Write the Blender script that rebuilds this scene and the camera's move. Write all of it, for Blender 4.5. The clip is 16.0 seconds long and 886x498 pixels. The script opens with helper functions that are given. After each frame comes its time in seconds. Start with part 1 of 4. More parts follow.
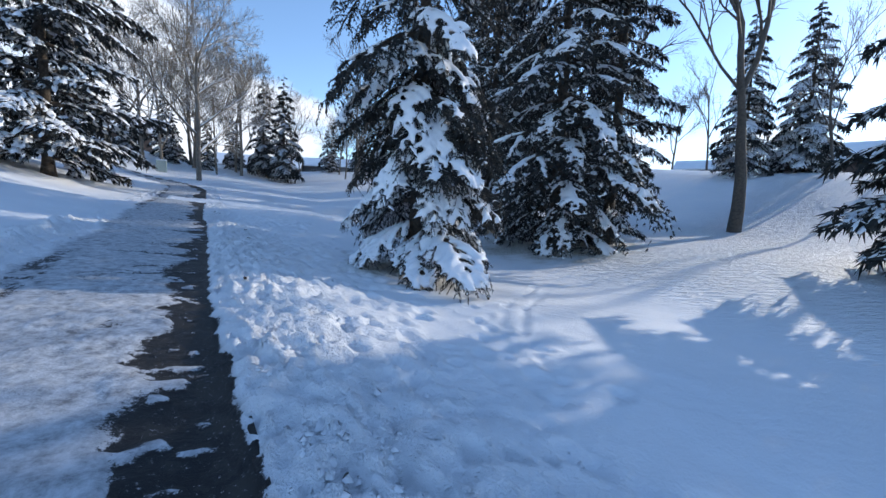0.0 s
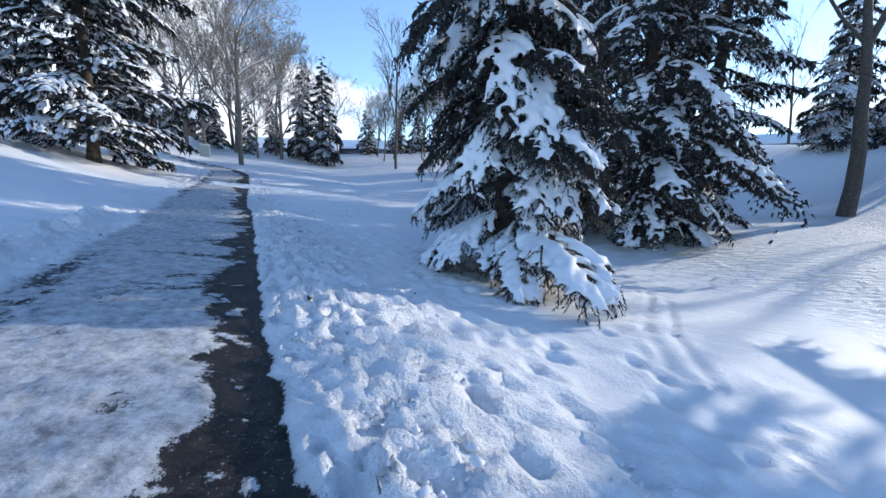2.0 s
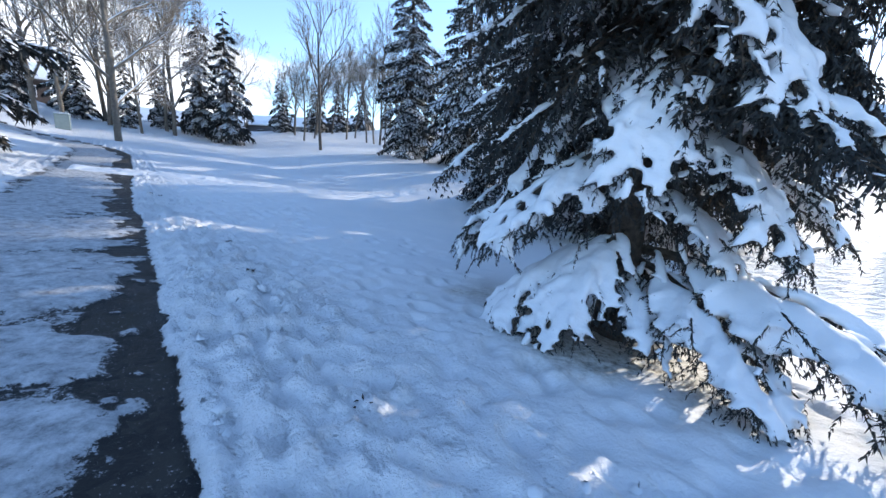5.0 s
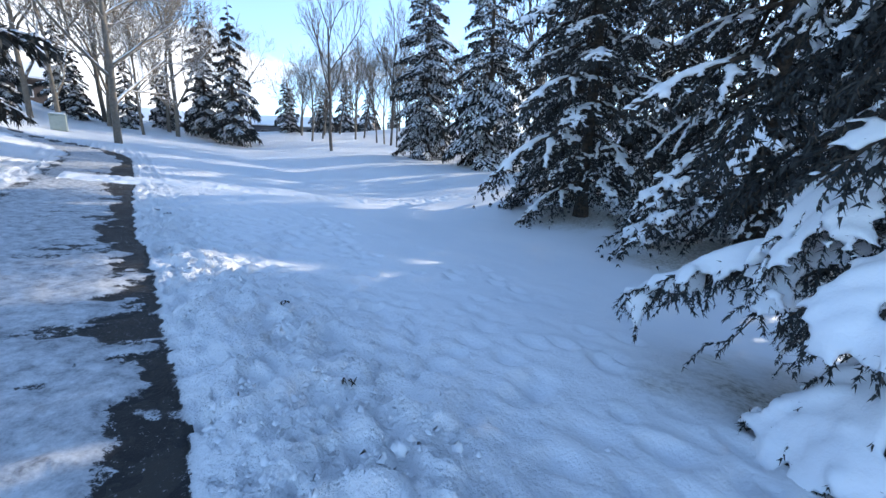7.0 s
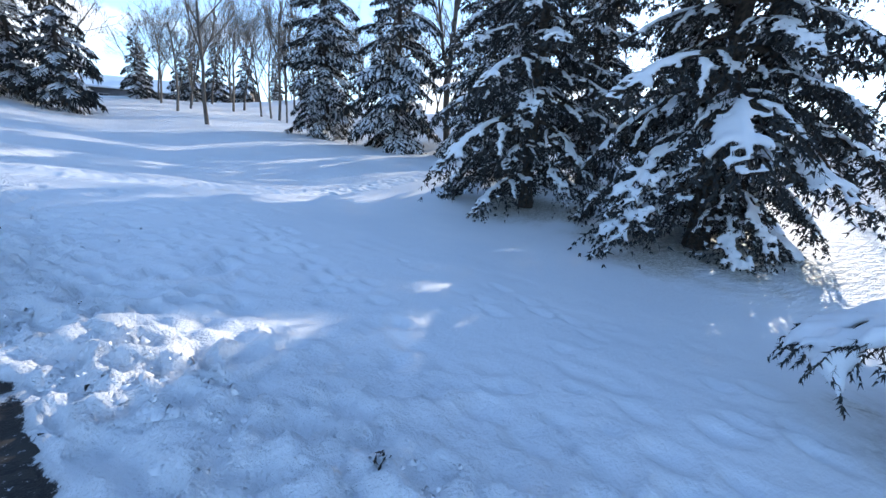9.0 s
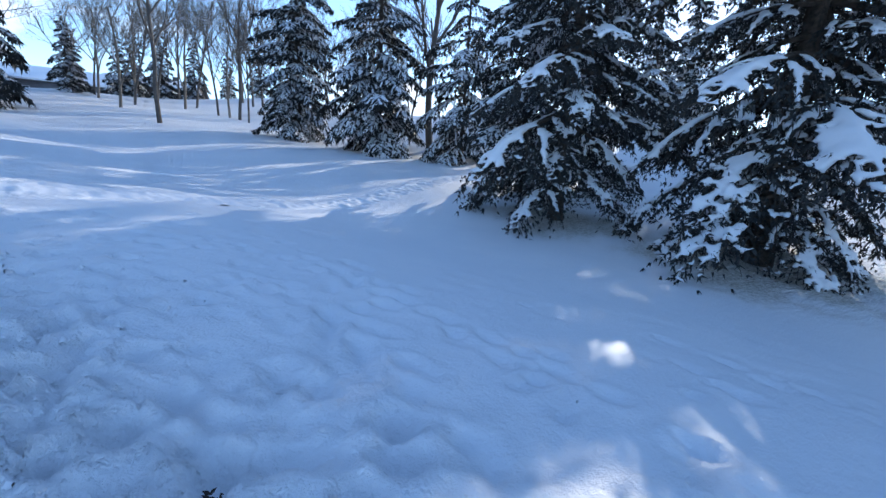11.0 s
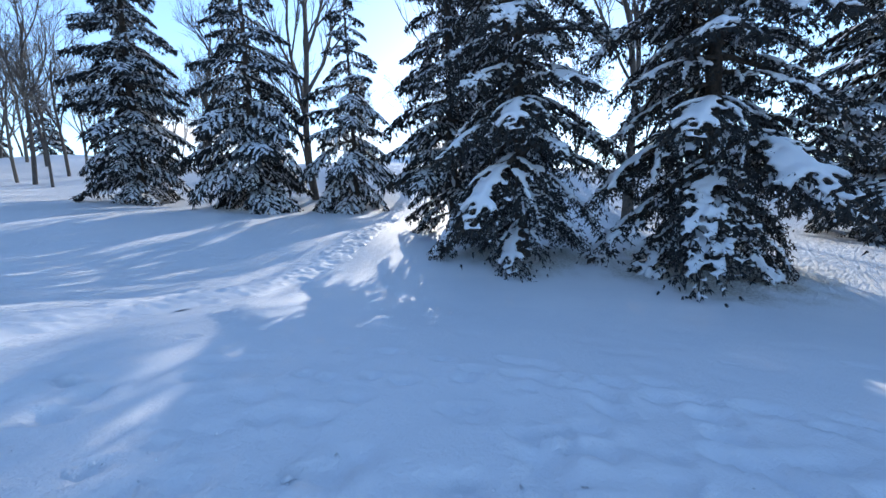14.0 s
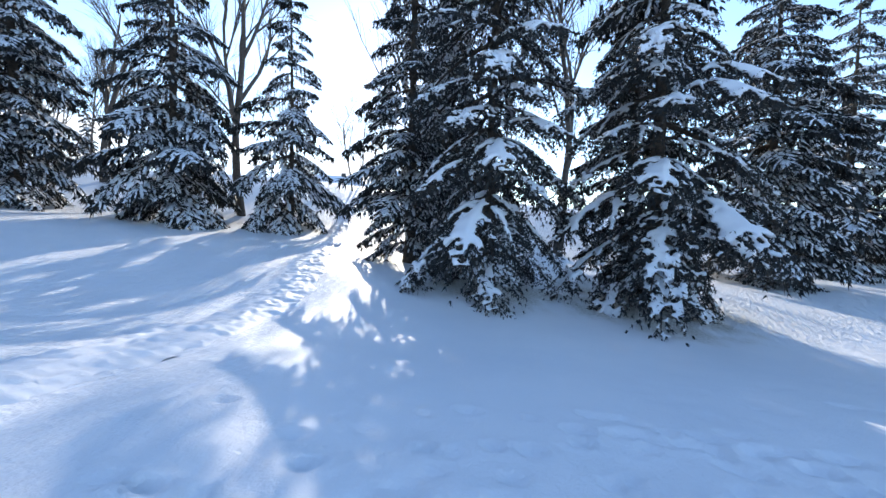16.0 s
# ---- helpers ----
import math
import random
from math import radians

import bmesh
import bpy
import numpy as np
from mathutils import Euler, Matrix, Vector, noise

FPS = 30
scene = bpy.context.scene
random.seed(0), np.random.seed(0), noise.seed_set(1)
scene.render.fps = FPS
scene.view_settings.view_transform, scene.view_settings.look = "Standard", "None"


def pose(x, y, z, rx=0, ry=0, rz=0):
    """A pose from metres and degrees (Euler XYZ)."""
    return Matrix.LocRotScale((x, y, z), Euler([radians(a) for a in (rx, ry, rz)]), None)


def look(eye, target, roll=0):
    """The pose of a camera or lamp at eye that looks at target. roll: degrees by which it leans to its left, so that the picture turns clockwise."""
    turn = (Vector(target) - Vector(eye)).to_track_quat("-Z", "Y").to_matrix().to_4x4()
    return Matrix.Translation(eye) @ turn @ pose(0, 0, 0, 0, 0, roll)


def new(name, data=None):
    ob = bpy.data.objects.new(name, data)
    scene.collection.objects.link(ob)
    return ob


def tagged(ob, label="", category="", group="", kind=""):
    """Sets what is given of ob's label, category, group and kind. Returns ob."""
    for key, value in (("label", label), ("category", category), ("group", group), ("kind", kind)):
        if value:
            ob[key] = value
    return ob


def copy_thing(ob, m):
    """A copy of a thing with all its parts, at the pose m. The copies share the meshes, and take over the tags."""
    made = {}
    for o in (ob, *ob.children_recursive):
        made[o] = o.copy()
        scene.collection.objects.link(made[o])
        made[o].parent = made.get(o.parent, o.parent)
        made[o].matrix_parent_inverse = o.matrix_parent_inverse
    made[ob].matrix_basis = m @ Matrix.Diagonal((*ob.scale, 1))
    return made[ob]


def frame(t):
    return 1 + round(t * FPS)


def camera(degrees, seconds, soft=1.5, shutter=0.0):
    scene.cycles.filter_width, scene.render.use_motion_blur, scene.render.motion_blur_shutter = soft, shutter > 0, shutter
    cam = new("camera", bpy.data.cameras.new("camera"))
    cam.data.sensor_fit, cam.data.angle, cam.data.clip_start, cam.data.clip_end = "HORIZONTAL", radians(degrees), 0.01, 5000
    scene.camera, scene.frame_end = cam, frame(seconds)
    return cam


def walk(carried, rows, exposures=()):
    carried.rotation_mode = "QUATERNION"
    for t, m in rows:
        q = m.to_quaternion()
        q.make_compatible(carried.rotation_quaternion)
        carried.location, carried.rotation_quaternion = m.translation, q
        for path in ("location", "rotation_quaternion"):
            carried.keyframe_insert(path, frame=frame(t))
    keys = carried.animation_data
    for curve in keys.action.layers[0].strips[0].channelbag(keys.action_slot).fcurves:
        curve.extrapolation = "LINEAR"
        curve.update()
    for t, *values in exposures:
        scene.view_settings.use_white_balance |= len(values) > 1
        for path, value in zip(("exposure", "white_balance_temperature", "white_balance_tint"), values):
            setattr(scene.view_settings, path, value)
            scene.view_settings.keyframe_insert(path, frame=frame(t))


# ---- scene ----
cam = camera(96.7, 16.0)
METRES, EYE, TILT, LEAN, TURN = 21.0, 1.4, -5.5, -2.5, 0.0
ROWS = [
    (0.0, 0.0, 0.0, 0.0, 0.0784, -0.0486, -0.0998),
    (0.5, -0.0104, 0.0226, 0.0031, 2.6021, -0.2824, 0.1687),
    (1.0, -0.027, 0.0437, 0.0063, 4.9672, -1.1898, 2.657),
    (1.5, -0.0422, 0.066, 0.0101, 5.4377, -2.5425, -0.2452),
    (2.0, -0.0563, 0.0867, 0.0141, 4.8879, -2.7133, 0.0146),
    (2.5, -0.0741, 0.1075, 0.0194, 1.2563, -0.304, 1.4209),
    (3.0, -0.0873, 0.1315, 0.0206, 0.4703, -0.8514, 5.0808),
    (3.2, -0.0945, 0.1436, 0.023, -0.7625, -3.6378, 3.5493),
    (5.3, -0.1698, 0.2706, 0.048, -8.034, -5.4187, 1.7626),
    (5.5, -0.177, 0.2827, 0.0504, -8.1013, -2.584, 4.7686),
    (6.0, -0.1938, 0.3103, 0.0563, -7.8576, -2.9115, 0.9743),
    (6.5, -0.2105, 0.3385, 0.0618, -9.7781, -5.3094, 1.5724),
    (7.0, -0.2256, 0.3648, 0.0664, -6.8962, -5.4199, 1.0891),
    (7.5, -0.2412, 0.3912, 0.0708, -14.3728, -6.8485, 3.6956),
    (8.0, -0.258, 0.4184, 0.0752, -16.9405, -6.3383, 3.1731),
    (8.5, -0.2767, 0.4436, 0.0791, -18.2488, -7.4171, -0.9328),
    (9.0, -0.2954, 0.47, 0.0863, -23.0147, -8.5465, 1.2567),
    (9.2, -0.3026, 0.482, 0.088, -20.3741, -7.4608, 3.8527),
    (11.3, -0.3778, 0.6077, 0.1055, -30.1277, -8.4465, 1.2341),
    (11.5, -0.385, 0.6197, 0.1072, -28.5772, -8.8496, 2.7115),
    (12.0, -0.4034, 0.6455, 0.1133, -21.5208, -9.7721, 1.2159),
    (12.5, -0.4227, 0.6734, 0.1196, -29.2112, -9.7783, 2.0768),
    (13.0, -0.4368, 0.7039, 0.1232, -29.9524, -10.519, 2.2445),
    (13.5, -0.4521, 0.7303, 0.1272, -40.1861, -9.4647, 6.143),
    (14.0, -0.4645, 0.7573, 0.1344, -51.4379, -4.5874, 8.3442),
    (14.5, -0.4743, 0.7778, 0.1481, -55.9591, -2.0844, 6.8494),
    (15.0, -0.4869, 0.7986, 0.1542, -64.3231, -0.3285, 4.8967),
    (15.5, -0.4963, 0.8191, 0.1553, -62.3709, -0.1287, 3.4401),
    (16.0, -0.5046, 0.8399, 0.1589, -64.1607, -2.6819, 4.9071),
]
walk(cam, [(t, pose(0, 0, EYE, TILT, LEAN, TURN) @ pose(METRES * x, METRES * y, METRES * z, 90 + pitch, roll, yaw)) for t, x, y, z, yaw, pitch, roll in ROWS],
     [(0, 0.93, 6350, 10), (0.5, 1.06, 6420, 10), (1.5, 1.16, 6460, 10), (2.5, 1.05, 6260, 10), (3, 1.08, 6260, 10), (5.5, 1.54, 6580, 10), (6.5, 1.60, 6700, 10), (7.5, 1.70, 6680, 10), (8.3, 1.66, 6600, 10), (9, 1.62, 6520, 10), (10.8, 1.42, 6220, 10), (11.5, 0.92, 5850, 10), (12.0, 1.46, 6340, 10), (12.5, 1.44, 6340, 10), (14.0, 1.28, 6260, 10), (14.5, 1.18, 6380, 10), (15.0, 0.94, 6480, 10), (15.5, 1.38, 6760, 10), (16, 1.58, 6700, 10)])


# ---- world, sun and exposure ----
SUN_EL, SUN_AZ = 18.5, 57.5          # degrees; azimuth clockwise from +y
world = bpy.data.worlds.new("sky")
scene.world = world
world.use_nodes = True
wn, wl = world.node_tree.nodes, world.node_tree.links
wn.clear()
sky = wn.new("ShaderNodeTexSky")
sky.sky_type, sky.sun_disc = "NISHITA", False
sky.sun_elevation, sky.sun_rotation = radians(SUN_EL), radians(SUN_AZ)
sky.altitude, sky.air_density, sky.dust_density, sky.ozone_density = 1000, 1.0, 0.2, 2.8
wcoord = wn.new("ShaderNodeTexCoord")
wmap = wn.new("ShaderNodeMapping")
wmap.inputs["Scale"].default_value = (1.6, 1.6, 4.2)
wmap.inputs["Location"].default_value = (0.35, 1.2, 0.0)
cloud = wn.new("ShaderNodeTexNoise")
cloud.inputs["Scale"].default_value, cloud.inputs["Detail"].default_value = 1.5, 8
cloud.inputs["Roughness"].default_value = 0.55
sep = wn.new("ShaderNodeSeparateXYZ")
low = wn.new("ShaderNodeMapRange")       # clouds thin out upwards
low.inputs["From Min"].default_value, low.inputs["From Max"].default_value = 0.02, 0.42
low.inputs["To Min"].default_value, low.inputs["To Max"].default_value = 0.09, -0.16
addc = wn.new("ShaderNodeMath")
ramp = wn.new("ShaderNodeMapRange")
ramp.inputs["From Min"].default_value, ramp.inputs["From Max"].default_value = 0.52, 0.64
mixc = wn.new("ShaderNodeMixRGB")
mixc.inputs["Color2"].default_value = (4.0, 4.25, 4.7, 1)
bg = wn.new("ShaderNodeBackground")
bg.inputs["Strength"].default_value = 0.15
wout = wn.new("ShaderNodeOutputWorld")
wl.new(wcoord.outputs["Generated"], wmap.inputs["Vector"])
wl.new(wcoord.outputs["Generated"], sep.inputs[0])
wl.new(wmap.outputs[0], cloud.inputs["Vector"])
wl.new(sep.outputs["Z"], low.inputs["Value"])
wl.new(cloud.outputs["Fac"], addc.inputs[0])
wl.new(low.outputs[0], addc.inputs[1])
bank = wn.new("ShaderNodeVectorMath")    # a bank of cloud over the end of the path
bank.operation = "DOT_PRODUCT"
bank.inputs[1].default_value = (-0.62, 0.77, 0.16)
bankr = wn.new("ShaderNodeMapRange")
bankr.inputs["From Min"].default_value, bankr.inputs["From Max"].default_value = 0.90, 0.985
bankr.inputs["To Max"].default_value = 0.20
addb = wn.new("ShaderNodeMath")
wl.new(wcoord.outputs["Generated"], bank.inputs[0])
wl.new(bank.outputs["Value"], bankr.inputs["Value"])
wl.new(bankr.outputs[0], addb.inputs[0])
wl.new(addc.outputs[0], addb.inputs[1])
wl.new(addb.outputs[0], ramp.inputs["Value"])
wl.new(ramp.outputs[0], mixc.inputs["Fac"])
wl.new(sky.outputs[0], mixc.inputs["Color1"])
wl.new(mixc.outputs[0], bg.inputs["Color"])
wl.new(bg.outputs[0], wout.inputs["Surface"])

sun = new("sun", bpy.data.lights.new("sun", "SUN"))
sun.data.energy, sun.data.angle, sun.data.color = 2.05, radians(0.55), (1.0, 0.93, 0.82)
toward = Vector((math.sin(radians(SUN_AZ)) * math.cos(radians(SUN_EL)), math.cos(radians(SUN_AZ)) * math.cos(radians(SUN_EL)), math.sin(radians(SUN_EL))))
sun.matrix_world = look(toward * 60, (0, 0, 0))


# ---- materials ----
def material(name, rough=0.8):
    m = bpy.data.materials.new(name)
    m.use_nodes = True
    n, l = m.node_tree.nodes, m.node_tree.links
    b = n["Principled BSDF"]
    b.inputs["Roughness"].default_value = rough
    return m, n, l, b


def noise_node(n, l, scale, detail=4, rough=0.6, coord="Object"):
    c = n.new("ShaderNodeTexCoord")
    t = n.new("ShaderNodeTexNoise")
    t.inputs["Scale"].default_value, t.inputs["Detail"].default_value = scale, detail
    t.inputs["Roughness"].default_value = rough
    l.new(c.outputs[coord], t.inputs["Vector"])
    return t


def ramp_node(n, l, value, stops):
    r = n.new("ShaderNodeValToRGB")
    e = r.color_ramp.elements
    while len(e) < len(stops):
        e.new(0.5)
    for el, (p, c) in zip(e, stops):
        el.position, el.color = p, (*c, 1)
    l.new(value, r.inputs["Fac"])
    return r


def bump_node(n, l, b, height, strength, distance=0.02, chain=None):
    u = n.new("ShaderNodeBump")
    u.inputs["Strength"].default_value, u.inputs["Distance"].default_value = strength, distance
    l.new(height, u.inputs["Height"])
    if chain:
        l.new(chain.outputs[0], u.inputs["Normal"])
    l.new(u.outputs[0], b.inputs["Normal"])
    return u


def simple(name, lo, hi, scale, rough=0.8, bump=0.3, detail=5, distance=0.01):
    m, n, l, b = material(name, rough)
    t = noise_node(n, l, scale, detail)
    r = ramp_node(n, l, t.outputs["Fac"], [(0.3, lo), (0.7, hi)])
    l.new(r.outputs[0], b.inputs["Base Color"])
    fine = noise_node(n, l, scale * 7, 3)
    if bump:
        bump_node(n, l, b, fine.outputs["Fac"], bump, distance)
    return m


def snow_material(name, grain):
    m, n, l, b = material(name, 0.55)
    big = noise_node(n, l, 0.7, 5)
    col = ramp_node(n, l, big.outputs["Fac"], [(0.3, (0.80, 0.82, 0.85)), (0.7, (0.89, 0.89, 0.90))])
    l.new(col.outputs[0], b.inputs["Base Color"])
    b.inputs["Specular IOR Level"].default_value = 0.12
    mid = noise_node(n, l, 9, 6, 0.65)
    fine = noise_node(n, l, 60, 4)
    u = bump_node(n, l, b, mid.outputs["Fac"], 0.35 * grain, 0.03)
    bump_node(n, l, b, fine.outputs["Fac"], 0.3 * grain, 0.006, u)
    return m


SNOW = snow_material("snow", 0.8)
BOUGH_SNOW = snow_material("bough_snow", 1.0)


def ground_material():
    """Snow sheet; trodden ice film on the path is greyer and shows specks of grit."""
    m, n, l, b = material("ground_snow", 0.62)
    big = noise_node(n, l, 0.35, 6)
    clean = ramp_node(n, l, big.outputs["Fac"], [(0.3, (0.80, 0.82, 0.85)), (0.7, (0.88, 0.88, 0.89))])
    grit = noise_node(n, l, 7, 8, 0.75)
    icy = ramp_node(n, l, grit.outputs["Fac"], [(0.34, (0.20, 0.20, 0.21)), (0.46, (0.40, 0.41, 0.43)), (0.62, (0.62, 0.63, 0.65))])
    att = n.new("ShaderNodeAttribute")
    att.attribute_name = "trodden"
    mix = n.new("ShaderNodeMixRGB")
    l.new(att.outputs["Fac"], mix.inputs["Fac"])
    # under the spruces the snow is thin and shows dead grass and fallen needles
    thin = n.new("ShaderNodeAttribute")
    thin.attribute_name = "litter"
    straw = noise_node(n, l, 14, 6, 0.7)
    tan = ramp_node(n, l, straw.outputs["Fac"], [(0.36, (0.20, 0.17, 0.11)), (0.48, (0.52, 0.48, 0.40)), (0.60, (0.72, 0.70, 0.66))])
    under = n.new("ShaderNodeMixRGB")
    l.new(thin.outputs["Fac"], under.inputs["Fac"])
    l.new(clean.outputs[0], under.inputs["Color1"])
    l.new(tan.outputs[0], under.inputs["Color2"])
    l.new(under.outputs[0], mix.inputs["Color1"])
    l.new(icy.outputs[0], mix.inputs["Color2"])
    # where the ice film runs out, wet asphalt shows through in crumbling edges
    thick = n.new("ShaderNodeAttribute")
    thick.attribute_name = "film"
    n1, n2 = noise_node(n, l, 22, 5, 0.7), noise_node(n, l, 95, 3, 0.7)
    m1, m2, m3 = n.new("ShaderNodeMath"), n.new("ShaderNodeMath"), n.new("ShaderNodeMapRange")
    m1.operation = m2.operation = "MULTIPLY_ADD"
    m1.inputs[1].default_value, m2.inputs[1].default_value = 2.6, 1.3
    l.new(n1.outputs["Fac"], m1.inputs[0])
    l.new(thick.outputs["Fac"], m1.inputs[2])
    l.new(n2.outputs["Fac"], m2.inputs[0])
    l.new(m1.outputs[0], m2.inputs[2])
    m3.inputs["From Min"].default_value, m3.inputs["From Max"].default_value = 1.62, 1.92
    l.new(m2.outputs[0], m3.inputs["Value"])
    wet = n.new("ShaderNodeMixRGB")
    wet.inputs["Color1"].default_value = (0.022, 0.020, 0.019, 1)
    l.new(m3.outputs[0], wet.inputs["Fac"])
    l.new(mix.outputs[0], wet.inputs["Color2"])
    l.new(wet.outputs[0], b.inputs["Base Color"])
    b.inputs["Specular IOR Level"].default_value = 0.3
    mid = noise_node(n, l, 8, 6, 0.65)
    fine = noise_node(n, l, 70, 4)
    u = bump_node(n, l, b, mid.outputs["Fac"], 0.28, 0.09)
    los = n.new("ShaderNodeAttribute")
    los.attribute_name = "loose"
    much = n.new("ShaderNodeMapRange")
    much.inputs["To Min"].default_value, much.inputs["To Max"].default_value = 0.2, 0.62
    l.new(los.outputs["Fac"], much.inputs["Value"])
    l.new(much.outputs[0], u.inputs["Strength"])
    # wind ripples in the crust of the open slope
    drift = n.new("ShaderNodeAttribute")
    drift.attribute_name = "ripple"
    co, mp, rip = n.new("ShaderNodeTexCoord"), n.new("ShaderNodeMapping"), n.new("ShaderNodeTexNoise")
    mp.inputs["Scale"].default_value = (1.0, 2.5, 1.0)
    mp.inputs["Rotation"].default_value = (0, 0, 0.25)
    rip.inputs["Scale"].default_value, rip.inputs["Detail"].default_value = 1.3, 5
    rip.inputs["Roughness"].default_value, rip.inputs["Distortion"].default_value = 0.62, 0.5
    l.new(co.outputs["Object"], mp.inputs["Vector"])
    l.new(mp.outputs[0], rip.inputs["Vector"])
    u2 = bump_node(n, l, b, rip.outputs["Fac"], 1.0, 0.16, u)
    l.new(drift.outputs["Fac"], u2.inputs["Strength"])
    # dead grass tussocks under thin snow, in rows across the slope
    sod = n.new("ShaderNodeAttribute")
    sod.attribute_name = "tussock"
    mp2, tus = n.new("ShaderNodeMapping"), n.new("ShaderNodeTexNoise")
    mp2.inputs["Scale"].default_value = (1.0, 2.6, 1.0)
    tus.inputs["Scale"].default_value, tus.inputs["Detail"].default_value = 2.3, 4
    tus.inputs["Roughness"].default_value = 0.6
    l.new(co.outputs["Object"], mp2.inputs["Vector"])
    l.new(mp2.outputs[0], tus.inputs["Vector"])
    u4 = bump_node(n, l, b, tus.outputs["Fac"], 1.0, 0.46, u2)
    l.new(sod.outputs["Fac"], u4.inputs["Strength"])
    crumb = noise_node(n, l, 27, 4, 0.6)
    u3 = bump_node(n, l, b, crumb.outputs["Fac"], 0.5, 0.055, u4)
    l.new(much.outputs[0], u3.inputs["Strength"])
    bump_node(n, l, b, fine.outputs["Fac"], 0.28, 0.006, u3)
    return m


def asphalt_material():
    m, n, l, b = material("wet_asphalt", 0.35)
    t = noise_node(n, l, 2.2, 8, 0.7)
    r = ramp_node(n, l, t.outputs["Fac"], [(0.44, (0.008, 0.008, 0.009)), (0.49, (0.034, 0.031, 0.028)), (0.72, (0.060, 0.050, 0.040))])
    frost = noise_node(n, l, 38, 6, 0.75)
    fr = ramp_node(n, l, frost.outputs["Fac"], [(0.60, (0, 0, 0)), (0.68, (1, 1, 1))])
    fm = n.new("ShaderNodeMixRGB")
    fm.inputs["Color2"].default_value = (0.42, 0.43, 0.45, 1)
    l.new(fr.outputs[0], fm.inputs["Fac"])
    l.new(r.outputs[0], fm.inputs["Color1"])
    l.new(fm.outputs[0], b.inputs["Base Color"])
    b.inputs["Specular IOR Level"].default_value = 0.3
    rr = ramp_node(n, l, t.outputs["Fac"], [(0.4, (0.5, 0.5, 0.5)), (0.65, (0.85, 0.85, 0.85))])
    l.new(rr.outputs[0], b.inputs["Roughness"])
    g = noise_node(n, l, 130, 3)
    bump_node(n, l, b, g.outputs["Fac"], 0.6, 0.006)
    return m


def snowy_bark(name, lo, hi, cover):
    """Bark with snow lying on the upper sides of the limbs."""
    m, n, l, b = material(name, 0.85)
    t = noise_node(n, l, 9, 7, 0.7)
    bark = ramp_node(n, l, t.outputs["Fac"], [(0.3, lo), (0.7, hi)])
    geo = n.new("ShaderNodeNewGeometry")
    s = n.new("ShaderNodeSeparateXYZ")
    l.new(geo.outputs["Normal"], s.inputs[0])
    w = noise_node(n, l, 3, 4)
    a = n.new("ShaderNodeMath")
    l.new(s.outputs["Z"], a.inputs[0])
    l.new(w.outputs["Fac"], a.inputs[1])
    q = n.new("ShaderNodeMapRange")
    q.inputs["From Min"].default_value, q.inputs["From Max"].default_value = 1.35 - cover, 1.5 - cover
    l.new(a.outputs[0], q.inputs["Value"])
    mix = n.new("ShaderNodeMixRGB")
    mix.inputs["Color2"].default_value = (0.84, 0.85, 0.87, 1)
    l.new(q.outputs[0], mix.inputs["Fac"])
    l.new(bark.outputs[0], mix.inputs["Color1"])
    l.new(mix.outputs[0], b.inputs["Base Color"])
    bump_node(n, l, b, t.outputs["Fac"], 0.8, 0.02)
    return m


def needle_material():
    m, n, l, b = material("spruce_needles", 0.6)
    info = n.new("ShaderNodeNewGeometry")
    r = ramp_node(n, l, info.outputs["Random Per Island"], [(0.0, (0.016, 0.018, 0.019)), (0.6, (0.028, 0.031, 0.030)), (0.9, (0.042, 0.043, 0.040)), (1.0, (0.10, 0.072, 0.048))])
    l.new(r.outputs[0], b.inputs["Base Color"])
    b.inputs["Specular IOR Level"].default_value = 0.3
    return m


GROUND = ground_material()
ASPHALT = asphalt_material()
NEEDLES = needle_material()
SPRUCE_BARK = simple("spruce_bark", (0.022, 0.017, 0.013), (0.13, 0.10, 0.075), 11, 0.9, 1.0, 7, 0.03)
POPLAR_BARK = snowy_bark("poplar_bark", (0.10, 0.085, 0.068), (0.25, 0.205, 0.16), 0.52)
DARK_BARK = snowy_bark("dark_bark", (0.05, 0.042, 0.036), (0.16, 0.135, 0.115), 0.15)
DEAD_LEAF = simple("dead_leaves", (0.016, 0.013, 0.012), (0.06, 0.045, 0.034), 30, 0.9, 0)


# ---- helpers of this place ----
HX, HY = -0.51498, 0.85720            # the way of the path, and its right hand (HY, -HX)


def xy(s, d):
    return s * HX + d * HY, s * HY - d * HX


def smooth(a, b, x):
    t = np.clip((x - a) / (b - a), 0, 1)
    return t * t * (3 - 2 * t)


def rough2(x, y, scale, seed):
    """Smooth value noise, 0 to 1, at places x, y (arrays)."""
    x, y = np.asarray(x, float) / scale, np.asarray(y, float) / scale
    ix, iy = np.floor(x).astype(np.int64), np.floor(y).astype(np.int64)
    fx, fy = x - ix, y - iy
    fx, fy = fx * fx * (3 - 2 * fx), fy * fy * (3 - 2 * fy)

    def h(a, b):
        v = (a * 73856093) ^ (b * 19349663) ^ (seed * 83492791)
        for k in (0x2C1B3C6D, 0x297A2D39, 0x1B873593):
            v = ((v ^ (v >> 15)) & 0x7FFFFFFF) * k & 0x7FFFFFFF
        return ((v ^ (v >> 16)) & 0xFFFF) / 65535.0
    return (h(ix, iy) * (1 - fx) + h(ix + 1, iy) * fx) * (1 - fy) + (h(ix, iy + 1) * (1 - fx) + h(ix + 1, iy + 1) * fx) * fy


